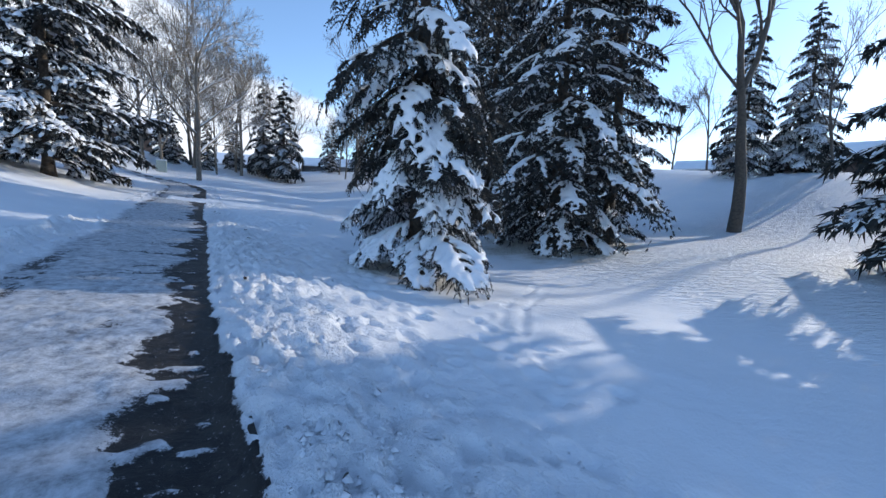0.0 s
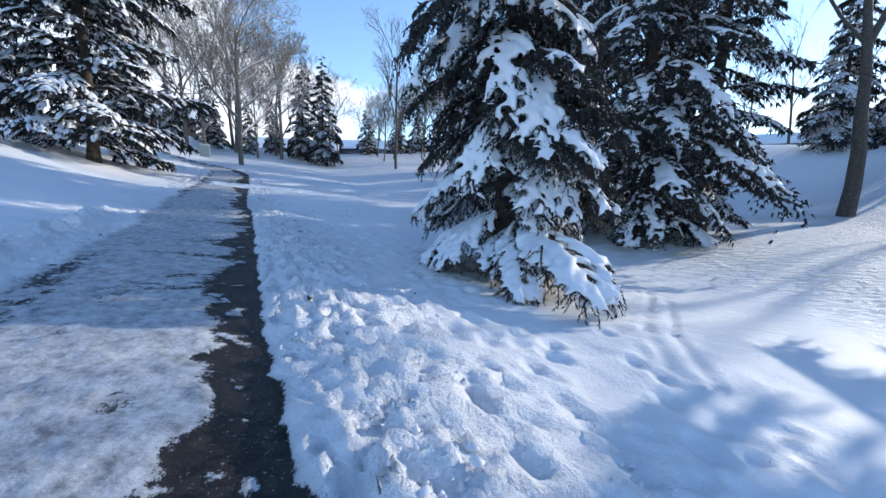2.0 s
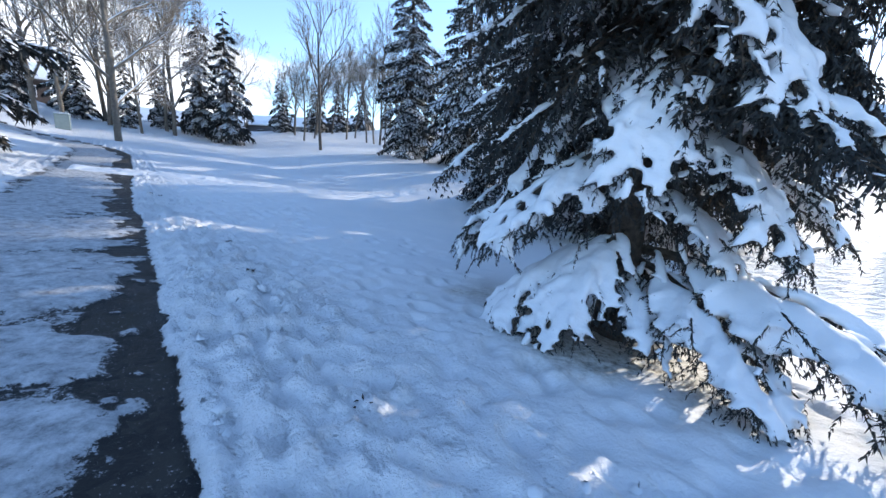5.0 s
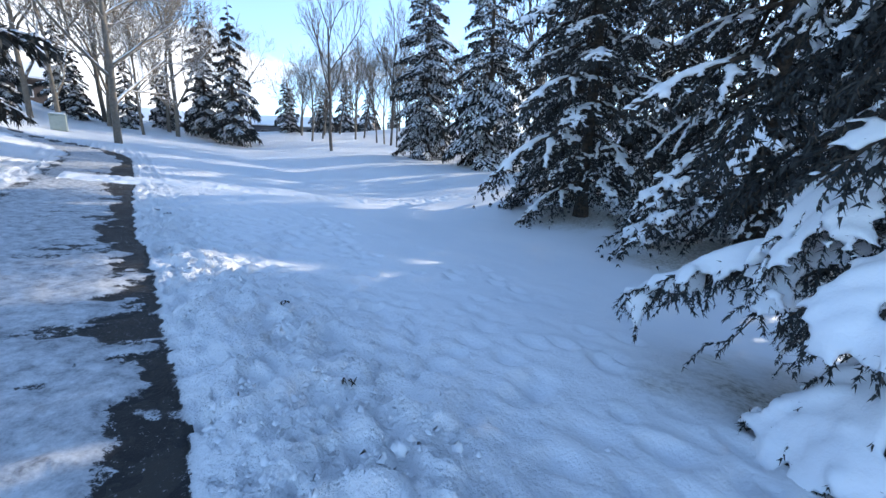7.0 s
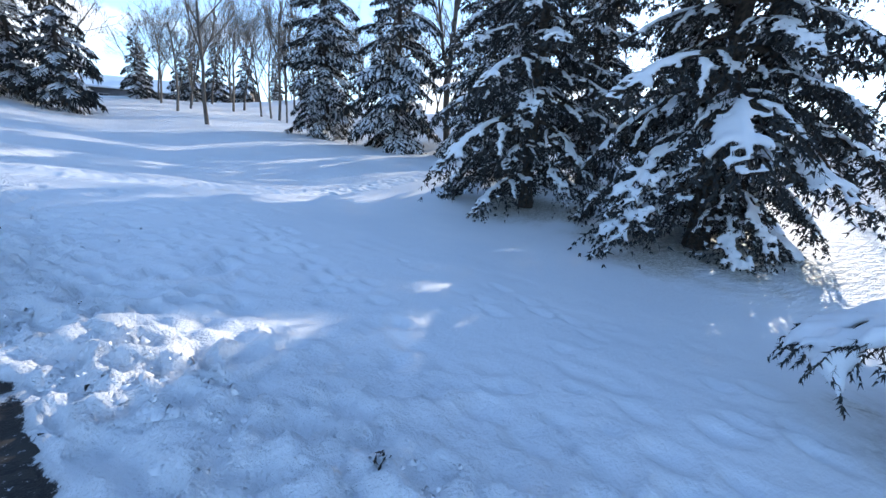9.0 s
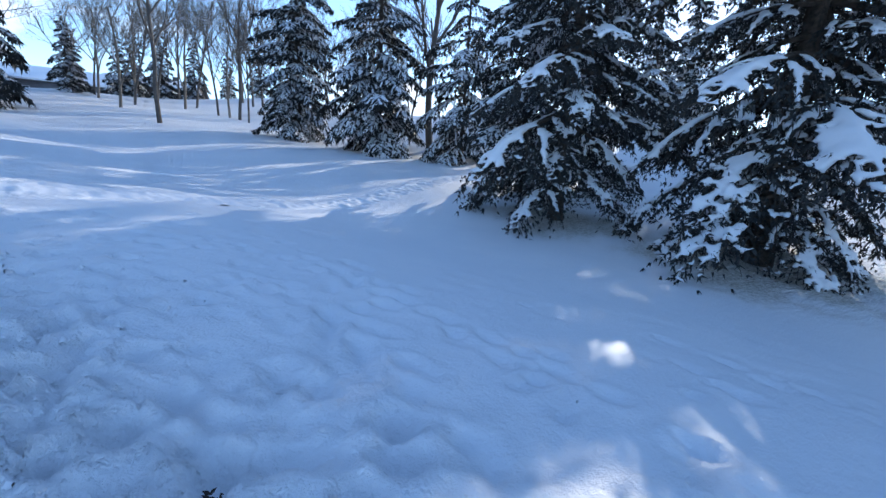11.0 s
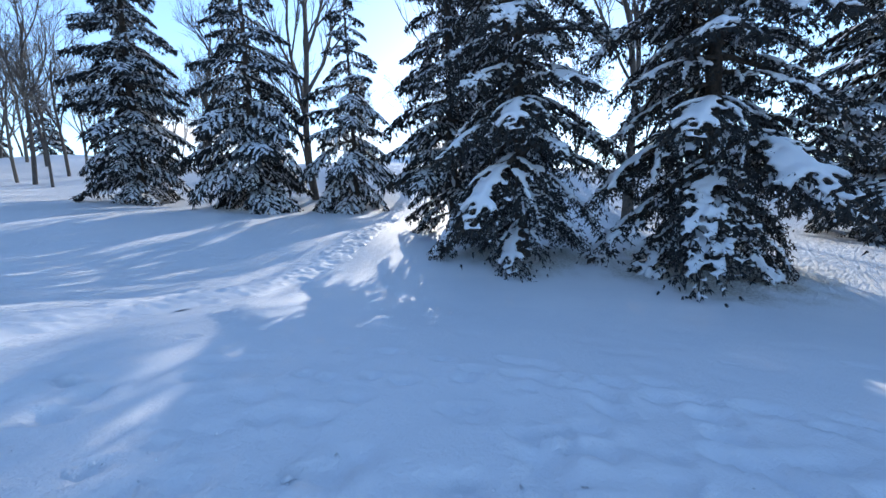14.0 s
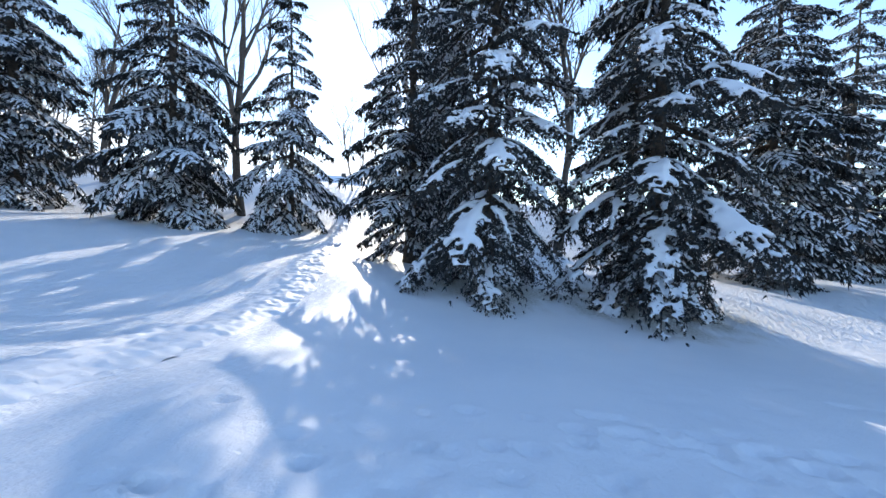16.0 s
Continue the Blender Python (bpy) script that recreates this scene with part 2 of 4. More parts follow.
def fbm(x, y, scale, seed, octaves=4):
    v, a, tot = 0.0, 1.0, 0.0
    for k in range(octaves):
        v, tot = v + a * rough2(x, y, scale / 2 ** k, seed + k * 17), tot + a
        a *= 0.55
    return v / tot


def bend(s):
    """How far the path has swung to its left at s."""
    return 0.06 + 0.20 * smooth(6.5, 1.5, s) - 0.12 * smooth(15.5, 17.5, s) * smooth(26, 21, s) - 0.052 * np.clip(s - 33, 0, 12) ** 2 - 1.25 * np.clip(s - 45, 0, None)


def lie(s, d):
    """Height of the land under the snow's fine relief."""
    S, D = np.clip(s, -8, 68), np.clip(d, -12, 40)
    z = 0.0324 * S + 0.00103 * S * S + 0.183 - 0.0121 * D + 0.00056 * D * D + 0.000255 * S * D - 1.011 / (1 + ((D - 9) / 6) ** 2)
    z = z + 1.9 * smooth(-2.9, -13, d) + HILL * smooth(22, 48, d) * (1 - 0.5 * smooth(30, 60, s))
    z = z + 0.14 * np.exp(-((d - 0.8) / 0.9) ** 2) * smooth(18, 12, s) * smooth(-0.05, 0.35, d) - 0.09 * np.exp(-((d - 3.1) / 1.2) ** 2) * smooth(9, 5, s)
    return z + 0.05 * (fbm(s, d, 3.0, 5, 3) - 0.5) * smooth(0.3, 2.0, np.abs(d + 1.2) - 1.2)


HILL = 5.0


def land(s, d):
    """Height of the snow, and how trodden it is (0 to 1)."""
    s, d = np.asarray(s, float), np.asarray(d, float)
    e = d - bend(s)                                    # across the path; its right kerb is at 0
    base = lie(s, d)
    z = base
    inside = smooth(0.03, -0.07, e + 0.16 * (fbm(s, e, 0.22, 3, 4) - 0.5)) * smooth(-2.52, -2.30, e + 0.40 * (fbm(s, e, 0.8, 4, 3) - 0.5))
    # soft fresh snow with clods and trampled hollows beside the path
    loose = smooth(3.0, 0.3, e) * smooth(-0.2, 0.1, e) + 0.8 * smooth(-5.5, -2.6, e) * smooth(-2.2, -2.6, e)
    loose = loose * (1 - 0.45 * smooth(12, 16, s) * smooth(0.5, 1.2, e))
    clod = np.abs(fbm(s, d, 0.30, 11, 3) - 0.5)
    lump = np.abs(fbm(s + 7, d, 0.12, 12, 2) - 0.5)
    z = z + loose * (0.06 - 0.36 * clod - 0.34 * lump) * (0.35 + 1.0 * fbm(s, d, 1.6, 15, 2))
    z = z + 0.5 * smooth(0.4, 1.2, e) * smooth(9, 4, e) * (-0.035 * smooth(0.56, 0.72, fbm(s * 0.8, d, 0.55, 16, 2)))
    z = z + 0.03 * (1 - 0.65 * smooth(2.5, 4.5, e)) * (fbm(s, d, 1.0, 13, 3) - 0.5) * smooth(0.2, 1.5, e) * smooth(14, 7, e)
    z = z + 0.24 * np.exp(-((e + 3.15 + 0.25 * (fbm(s, e, 1.2, 18, 2) - 0.5)) / 0.30) ** 2) * smooth(7, 9, s) * smooth(15.5, 13, s) * (0.25 + 1.3 * np.abs(fbm(s, d, 0.28, 19, 3) - 0.5) * 3)
    far = smooth(14, 22, e)
    z = z + far * 0.16 * (np.abs(fbm(s * 0.6, d * 1.6, 0.9, 14, 3) - 0.5))
    # the path: a film of ice and packed snow that comes and goes over the asphalt
    ragged = 0.55 * (fbm(s * 1.1, e * 0.9, 0.45, 21, 5) - 0.5) + 0.5 * (fbm(s * 0.5, e * 0.3, 0.9, 27, 2) - 0.5)
    wider = 0.22 * smooth(6.5, 2.5, s)
    film = 0.55 - (1.5 + 1.5 * smooth(20, 32, s)) * smooth(-0.62, -0.36, e + wider + ragged)
    film = film - 0.9 * smooth(0.58, 0.66, fbm(s * 1.3, e * 0.6, 0.6, 22, 4)) * smooth(-2.6, -0.6, e) * smooth(3.0, 4.5, s)
    film = film - 0.9 * smooth(-1.9, -2.2, e) * smooth(0.42, 0.56, fbm(s * 0.5, e * 1.2, 0.9, 23, 3))
    film = film + 0.8 * (fbm(s * 1.3, e * 0.8, 0.14, 24, 3) - 0.5) + 1.2 * smooth(0.60, 0.68, fbm(s * 1.4, e * 0.8, 0.20, 25, 3)) * smooth(-0.06, -0.3, e) + 0.9 * smooth(10.5, 12, s) * smooth(17, 15, s) * smooth(0.52, 0.62, fbm(s, e, 0.33, 28, 4))
    film = np.clip(film, -1.4, 1.5)
    pathz = base - 0.05 + 0.02 * film + 0.018
    z = z * (1 - inside) + pathz * inside
    return z, inside, np.maximum(loose, 0.9 * far), film * inside + 1.5 * (1 - inside)


def ground_at(x, y):
    s, d = x * HX + y * HY, x * HY - y * HX
    return float(land(np.array([s]), np.array([d]))[0][0])


def mesh_of(name, verts, faces, mat, flat=False):
    me = bpy.data.meshes.new(name)
    me.from_pydata(verts, [], faces)
    me.materials.append(mat)
    if not flat:
        me.polygons.foreach_set("use_smooth", [True] * len(me.polygons))
    me.update()
    return me


def part(name, me, parent, m=None, label=""):
    ob = new(name, me)
    ob.parent = parent
    if m is not None:
        ob.matrix_local = m
    if label:
        ob["label"] = label
    return ob


def thing(name, m, label, category, group="", kind=""):
    ob = new(name)
    ob.empty_display_size = 0.2
    ob.matrix_world = m
    return tagged(ob, label, category, group, kind)


def box(bm, x0, y0, z0, x1, y1, z1, bevel=0.0):
    """A box into a bmesh, with bevelled edges."""
    r = bmesh.ops.create_cube(bm, size=1, matrix=Matrix.Translation(((x0 + x1) / 2, (y0 + y1) / 2, (z0 + z1) / 2)) @ Matrix.Diagonal((x1 - x0, y1 - y0, z1 - z0, 1)))
    if bevel:
        bmesh.ops.bevel(bm, geom=list({e for v in r["verts"] for e in v.link_edges}), offset=bevel, segments=1, affect="EDGES")


def bm_mesh(name, bm, mat):
    me = bpy.data.meshes.new(name)
    bm.to_mesh(me)
    bm.free()
    me.materials.append(mat)
    return me


# ---- the ground: one sheet of snow to the horizon ----
def steps(fine, step, lo, hi, grow):
    a = list(np.arange(fine[0], fine[1] + 1e-6, step))
    for sign, end in ((1, hi), (-1, lo)):
        w, p = step, a[-1] if sign > 0 else a[0]
        while p * sign < end * sign:
            w = min(w * grow, 60)
            p += sign * w
            a.append(p) if sign > 0 else a.insert(0, p)
    return np.array(a)


def build_ground():
    ss = steps((1.2, 22.5), 0.06, -900, 1500, 1.05)
    ds = np.concatenate([steps((-2.65, 1.0), 0.042, -1200, 1.0, 1.075), steps((1.0, 7.0), 0.07, 1.0, 1400, 1.065)[1:]])
    S, D = np.meshgrid(ss, ds, indexing="ij")
    z, trod, loose, film = land(S, D)
    for fs, fd, ang, n in TRAILS:                       # footprints: pressed hollows with a soft rim
        for k in range(n):
            if random.random() < 0.3:
                continue
            go, off = k * 0.36 + random.uniform(-0.1, 0.1), 0.10 * (-1) ** k + random.uniform(-0.09, 0.09)
            ps = fs + go * math.cos(ang) + off * math.sin(ang)
            pd = fd + go * math.sin(ang) - off * math.cos(ang)
            deep = random.uniform(0.22, 0.75) * (ps < 19.2)
            i0, i1 = np.searchsorted(ss, (ps - 0.5, ps + 0.5))
            j0, j1 = np.searchsorted(ds, (pd - 0.5, pd + 0.5))
            a, b = S[i0:i1, j0:j1] - ps, D[i0:i1, j0:j1] - pd
            u, v = a * math.cos(ang) + b * math.sin(ang), -a * math.sin(ang) + b * math.cos(ang)
            r = np.sqrt((u / 0.18) ** 2 + (v / 0.095) ** 2) + 0.5 * (rough2(a, b, 0.1, k) - 0.5)
            z[i0:i1, j0:j1] += deep * (-0.09 * np.exp(-r ** 4) + 0.016 * np.exp(-((r - 1.5) / 0.4) ** 2))
    rng = np.random.default_rng(9)                      # small pits where clods and meltwater fell
    for ps, pe, rad, deep in zip(1 + 22 * rng.random(750), np.abs(rng.normal(0.6, 1.5, 750)) + 0.12, rng.uniform(0.05, 0.13, 750), rng.uniform(0.02, 0.07, 750)):
        pd = pe + float(bend(np.array(ps)))
        i0, i1 = np.searchsorted(ss, (ps - 0.35, ps + 0.35))
        j0, j1 = np.searchsorted(ds, (pd - 0.35, pd + 0.35))
        r = np.hypot((S[i0:i1, j0:j1] - ps) / 1.25, D[i0:i1, j0:j1] - pd) / rad
        z[i0:i1, j0:j1] += deep * (0.3 * np.exp(-((r - 1.5) / 0.5) ** 2) - np.exp(-r ** 4))
    X, Y = S * HX + D * HY, S * HY - D * HX
    for line in GROOVES:                                # narrow broken grooves of a sledge
        for (x0, y0), (x1, y1) in zip(line, line[1:]):
            t = np.clip(((X - x0) * (x1 - x0) + (Y - y0) * (y1 - y0)) / ((x1 - x0) ** 2 + (y1 - y0) ** 2), 0, 1)
            r = np.hypot(X - x0 - t * (x1 - x0), Y - y0 - t * (y1 - y0))
            z -= 0.035 * np.exp(-(r / 0.06) ** 2) * smooth(0.36, 0.5, fbm(S, D, 0.5, 53, 3)) - 0.008 * np.exp(-((r - 0.13) / 0.05) ** 2)
    n, m = S.shape
    me = bpy.data.meshes.new("ground")
    idx = np.arange(n * m).reshape(n, m)
    quads = np.stack([idx[:-1, :-1], idx[:-1, 1:], idx[1:, 1:], idx[1:, :-1]], -1).reshape(-1, 4)
    quads = quads[:, ::-1]
    me.vertices.add(n * m)
    me.vertices.foreach_set("co", np.stack([X, Y, z], -1).ravel())
    me.loops.add(quads.size)
    me.loops.foreach_set("vertex_index", quads.ravel())
    me.polygons.add(len(quads))
    me.polygons.foreach_set("loop_start", np.arange(len(quads)) * 4)
    me.polygons.foreach_set("use_smooth", np.ones(len(quads), bool))
    litter = 0 * z
    for tx, ty, rad in ((-0.65, 9.6, 2.1), (4.8, 17.2, 3.6), (2.5, 22.4, 2.6)):
        r = np.hypot(X - tx, Y - ty) / rad + 0.9 * (fbm(S, D, 0.7, 51, 4) - 0.5)
        litter = np.maximum(litter, 0.85 * smooth(1.0, 0.45, r))
    e = D - bend(S)
    ripple = smooth(2.2, 6.0, e) * smooth(0.30, 0.62, fbm(S, D, 3.0, 52, 3)) * smooth(60, 30, e) * 0.5 * smooth(13, 9, S)
    tussock = 0.85 * smooth(8, 13, D) * smooth(16, 12, S) + 0.5 * smooth(21, 27, S) * smooth(0.6, 2.0, e)
    for name, value in (("litter", litter), ("ripple", ripple), ("tussock", tussock)):
        me.attributes.new(name, "FLOAT", "POINT").data.foreach_set("value", value.ravel())
    at = me.attributes.new("trodden", "FLOAT", "POINT")
    at.data.foreach_set("value", trod.ravel())
    at = me.attributes.new("loose", "FLOAT", "POINT")
    at.data.foreach_set("value", loose.ravel())
    at = me.attributes.new("film", "FLOAT", "POINT")
    at.data.foreach_set("value", film.ravel())
    me.update(calc_edges=True)
    me.validate()
    me.materials.append(GROUND)
    return tagged(new("ground", me), "snow-covered park slope with trampled snow beside the path", "ground", kind="structure")


TRAILS = [(2.2, 1.5, 0.35, 12), (3.0, 2.6, 0.55, 16), (6.0, 1.0, 0.3, 16), (9.5, 1.6, 0.5, 18), (14.5, 1.0, 0.45, 12),
          (16.0, 0.9, 0.9, 12), (17.3, 1.4, 0.2, 12), (2.0, 1.0, 0.1, 9),
          (7.5, 2.0, 0.42, 22), (11.0, 1.1, 0.38, 24), (4.0, 1.2, 0.45, 18), (16.6, 2.4, 0.1, 12)]
GROOVES = [((3.0, 11.6), (2.28, 9.67), (1.25, 7.35), (0.9, 5.66), (1.0, 3.6)), ((3.4, 11.6), (2.62, 9.6), (1.62, 7.3), (1.25, 5.7), (1.3, 3.6))]
build_ground()


def build_path():
    ss = np.concatenate([np.arange(-12, 0, 0.5), np.arange(0, 30, 0.12), np.arange(30, 70, 0.4)])
    ds = np.array([-2.6, -2.3, -2.0, -1.5, -1.0, -0.75, -0.5, -0.25, -0.12, 0.02])
    S, E = np.meshgrid(ss, ds, indexing="ij")
    z = lie(S, E + bend(S)) - 0.05
    X, Y = xy(S, E + bend(S))
    top = np.stack([X, Y, z], -1).reshape(-1, 3)
    n, m = S.shape
    k = n * m
    verts = np.concatenate([top, top - [0, 0, 0.08]])
    faces = []
    for i in range(n - 1):
        for j in range(m - 1):
            a, b, c, e = i * m + j, i * m + j + 1, (i + 1) * m + j + 1, (i + 1) * m + j
            faces += [(a, e, c, b), (a + k, b + k, c + k, e + k)]
        for j in (0, m - 1):
            a, e = i * m + j, (i + 1) * m + j
            faces.append((a, e, e + k, a + k))
    tagged(new("road_path", mesh_of("road_path", verts.tolist(), faces, ASPHALT)), "dark wet asphalt footpath partly covered by ice and snow", "path", kind="structure")


build_path()


def scatter_clods():
    """Loose clods of snow lying beside the path and in the trodden hollows."""
    rng = np.random.default_rng(77)
    n = 26000
    s = 1.5 + 22 * rng.random(n)
    e = np.abs(rng.normal(0, 0.8, n)) + 0.05
    e = np.where(rng.random(n) < 0.25, -2.45 - e, e)
    keep = (np.abs(e) < 3.6) & (rough2(s, e, 0.55, 31) > 0.52 + 0.08 * np.clip(e, 0, 3))
    s, e = s[keep][:3600], e[keep][:3600]
    d = e + bend(s)
    X, Y = xy(s, d)
    r = np.minimum(0.042, 0.009 + 0.009 * rng.exponential(1.0, len(s)))
    Z = land(s, d)[0] + r * rng.uniform(-0.35, 0.2, len(s))
    rnd = random.Random(5)
    v, f = [], []
    for x, y, z, q in zip(X.tolist(), Y.tolist(), Z.tolist(), r.tolist()):
        b, t0, flat = len(v), rnd.uniform(0, 6.28), rnd.uniform(0.5, 1.0)
        for k in range(5):
            a, w = t0 + k * 1.2566, q * rnd.uniform(0.6, 1.5)
            v.append((x + w * math.cos(a), y + w * math.sin(a), z - q * 0.5))
        v.append((x + q * rnd.uniform(-0.4, 0.4), y + q * rnd.uniform(-0.4, 0.4), z + q * flat))
        v.append((x + q * rnd.uniform(-0.7, 0.7), y + q * rnd.uniform(-0.7, 0.7), z + q * flat * 0.7))
        f += [(b, b + 1, b + 5), (b + 1, b + 2, b + 5), (b + 2, b + 6, b + 5), (b + 2, b + 3, b + 6), (b + 3, b + 4, b + 6), (b + 4, b + 5, b + 6), (b + 4, b, b + 5)]
    tagged(new("snow_clods", mesh_of("snow_clods", v, f, SNOW)), "loose crumbs of snow scattered beside the path", "snow", kind="stuff")


scatter_clods()


def ski_track():
    """A trampled track of broken snow that climbs between the spruces."""
    knots = [(-14.5, 20.9), (-9.0, 23.5), (-7.3, 24.4), (-5.5, 25.2), (-2.5, 26.7), (2.0, 29.8), (9.5, 35.4), (16.0, 39.5)]
    pts = []
    for (x0, y0), (x1, y1) in zip(knots, knots[1:]):
        n = int(math.hypot(x1 - x0, y1 - y0) / 0.07)
        pts += [(x0 + (x1 - x0) * k / n, y0 + (y1 - y0) * k / n) for k in range(n)]
    p = np.array(pts)
    t = np.gradient(p, axis=0)
    t /= np.linalg.norm(t, axis=1)[:, None]
    side = np.stack([t[:, 1], -t[:, 0]], -1)
    w = np.linspace(-0.75, 0.75, 25)
    X = p[:, None, 0] + side[:, None, 0] * w
    Y = p[:, None, 1] + side[:, None, 1] * w
    S, D = X * HX + Y * HY, X * HY - Y * HX
    rim = 1 - np.abs(w / 0.75 + 0.5 * (fbm(S, D, 0.6, 63, 2) - 0.5)) ** 2
    broken = 0.05 * np.abs(fbm(S, D, 0.35, 61, 3) - 0.5) + 0.12 * (fbm(S, D, 0.14, 62, 3) - 0.5)
    z = lie(S, D) + 0.16 * np.abs(fbm(S, D, 0.30, 14, 3) - 0.5) + broken * np.clip(rim, 0, 1) + 0.05 * rim - 0.06 * (1 - rim)
    n, m = X.shape
    idx = np.arange(n * m).reshape(n, m)
    quads = np.stack([idx[:-1, :-1], idx[1:, :-1], idx[1:, 1:], idx[:-1, 1:]], -1).reshape(-1, 4)
    tagged(new("snow_track", mesh_of("snow_track", np.stack([X, Y, z], -1).reshape(-1, 3).tolist(), quads.tolist(), SNOW)), "trampled track of broken snow climbing between spruces", "snow track", kind="structure")


ski_track()


# ---- spruce trees ----
def tube(verts, faces, pts, radii, sides=6, lump=0.0):
    """A tapered tube along pts."""
    base = len(verts)
    for i, (p, r) in enumerate(zip(pts, radii)):
        p = Vector(p)
        t = (Vector(pts[min(i + 1, len(pts) - 1)]) - Vector(pts[max(i - 1, 0)])).normalized()
        a = t.cross(Vector((0.31, 0.95, 0.1))).normalized()
        b = t.cross(a)
        for k in range(sides):
            g = 2 * math.pi * k / sides
            rr = r * (1 + lump * random.uniform(-1, 1))
            verts.append(tuple(p + (a * math.cos(g) + b * math.sin(g)) * rr))
    for i in range(len(pts) - 1):
        for k in range(sides):
            q = (k + 1) % sides
            faces.append((base + i * sides + k, base + i * sides + q, base + (i + 1) * sides + q, base + (i + 1) * sides + k))


def cushion(verts, faces, pts, width, height, rnd, seg=6, closed=False):
    """Snow lying along pts: a lumpy rounded cushion, flat below."""
    base = len(verts)
    n = len(pts)
    for i, p in enumerate(pts):
        p = Vector(p)
        t = (Vector(pts[min(i + 1, n - 1)]) - Vector(pts[max(i - 1, 0)])).normalized()
        side = t.cross(Vector((0, 0, 1))).normalized()
        u = i / (n - 1)
        w = width * (0.30 + 0.70 * math.sin(math.pi * min(1, 0.12 + 0.95 * u)) ** 0.6) * rnd.uniform(0.8, 1.2)
        h = height * (0.35 + 0.65 * math.sin(math.pi * min(1, 0.1 + 0.9 * u)) ** 0.7) * rnd.uniform(0.75, 1.25)
        for k in range(seg):
            g = math.pi * (1.12 * k / (seg - 1) - 0.06)
            verts.append(tuple(p + side * (-math.cos(g) * w * rnd.uniform(0.9, 1.1)) + Vector((0, 0, math.sin(g) * h - 0.01))))
    for i in range(n - 1):
        for k in range(seg - 1):
            a = base + i * seg + k
            faces.append((a, a + 1, a + seg + 1, a + seg))
        if closed:
            a, b = base + i * seg, base + i * seg + seg - 1
            faces.append((a, a + seg, b + seg, b))
    for i in (0, n - 1):
        ring = [base + i * seg + k for k in range(seg)]
        faces.append(ring if i else ring[::-1])


def grown_together(me, size):
    """Overlapping cushions of snow as one smooth mass."""
    ob = new("melting", me)
    r = ob.modifiers.new("remesh", "REMESH")
    r.mode, r.voxel_size, r.use_smooth_shade = "VOXEL", size, True
    s = ob.modifiers.new("smooth", "SMOOTH")
    s.factor, s.iterations = 0.5, 2
    out = bpy.data.meshes.new_from_object(ob.evaluated_get(bpy.context.evaluated_depsgraph_get()))
    bpy.data.objects.remove(ob)
    out.materials.clear()
    out.materials.append(BOUGH_SNOW)
    out.polygons.foreach_set("use_smooth", [True] * len(out.polygons))
    return out


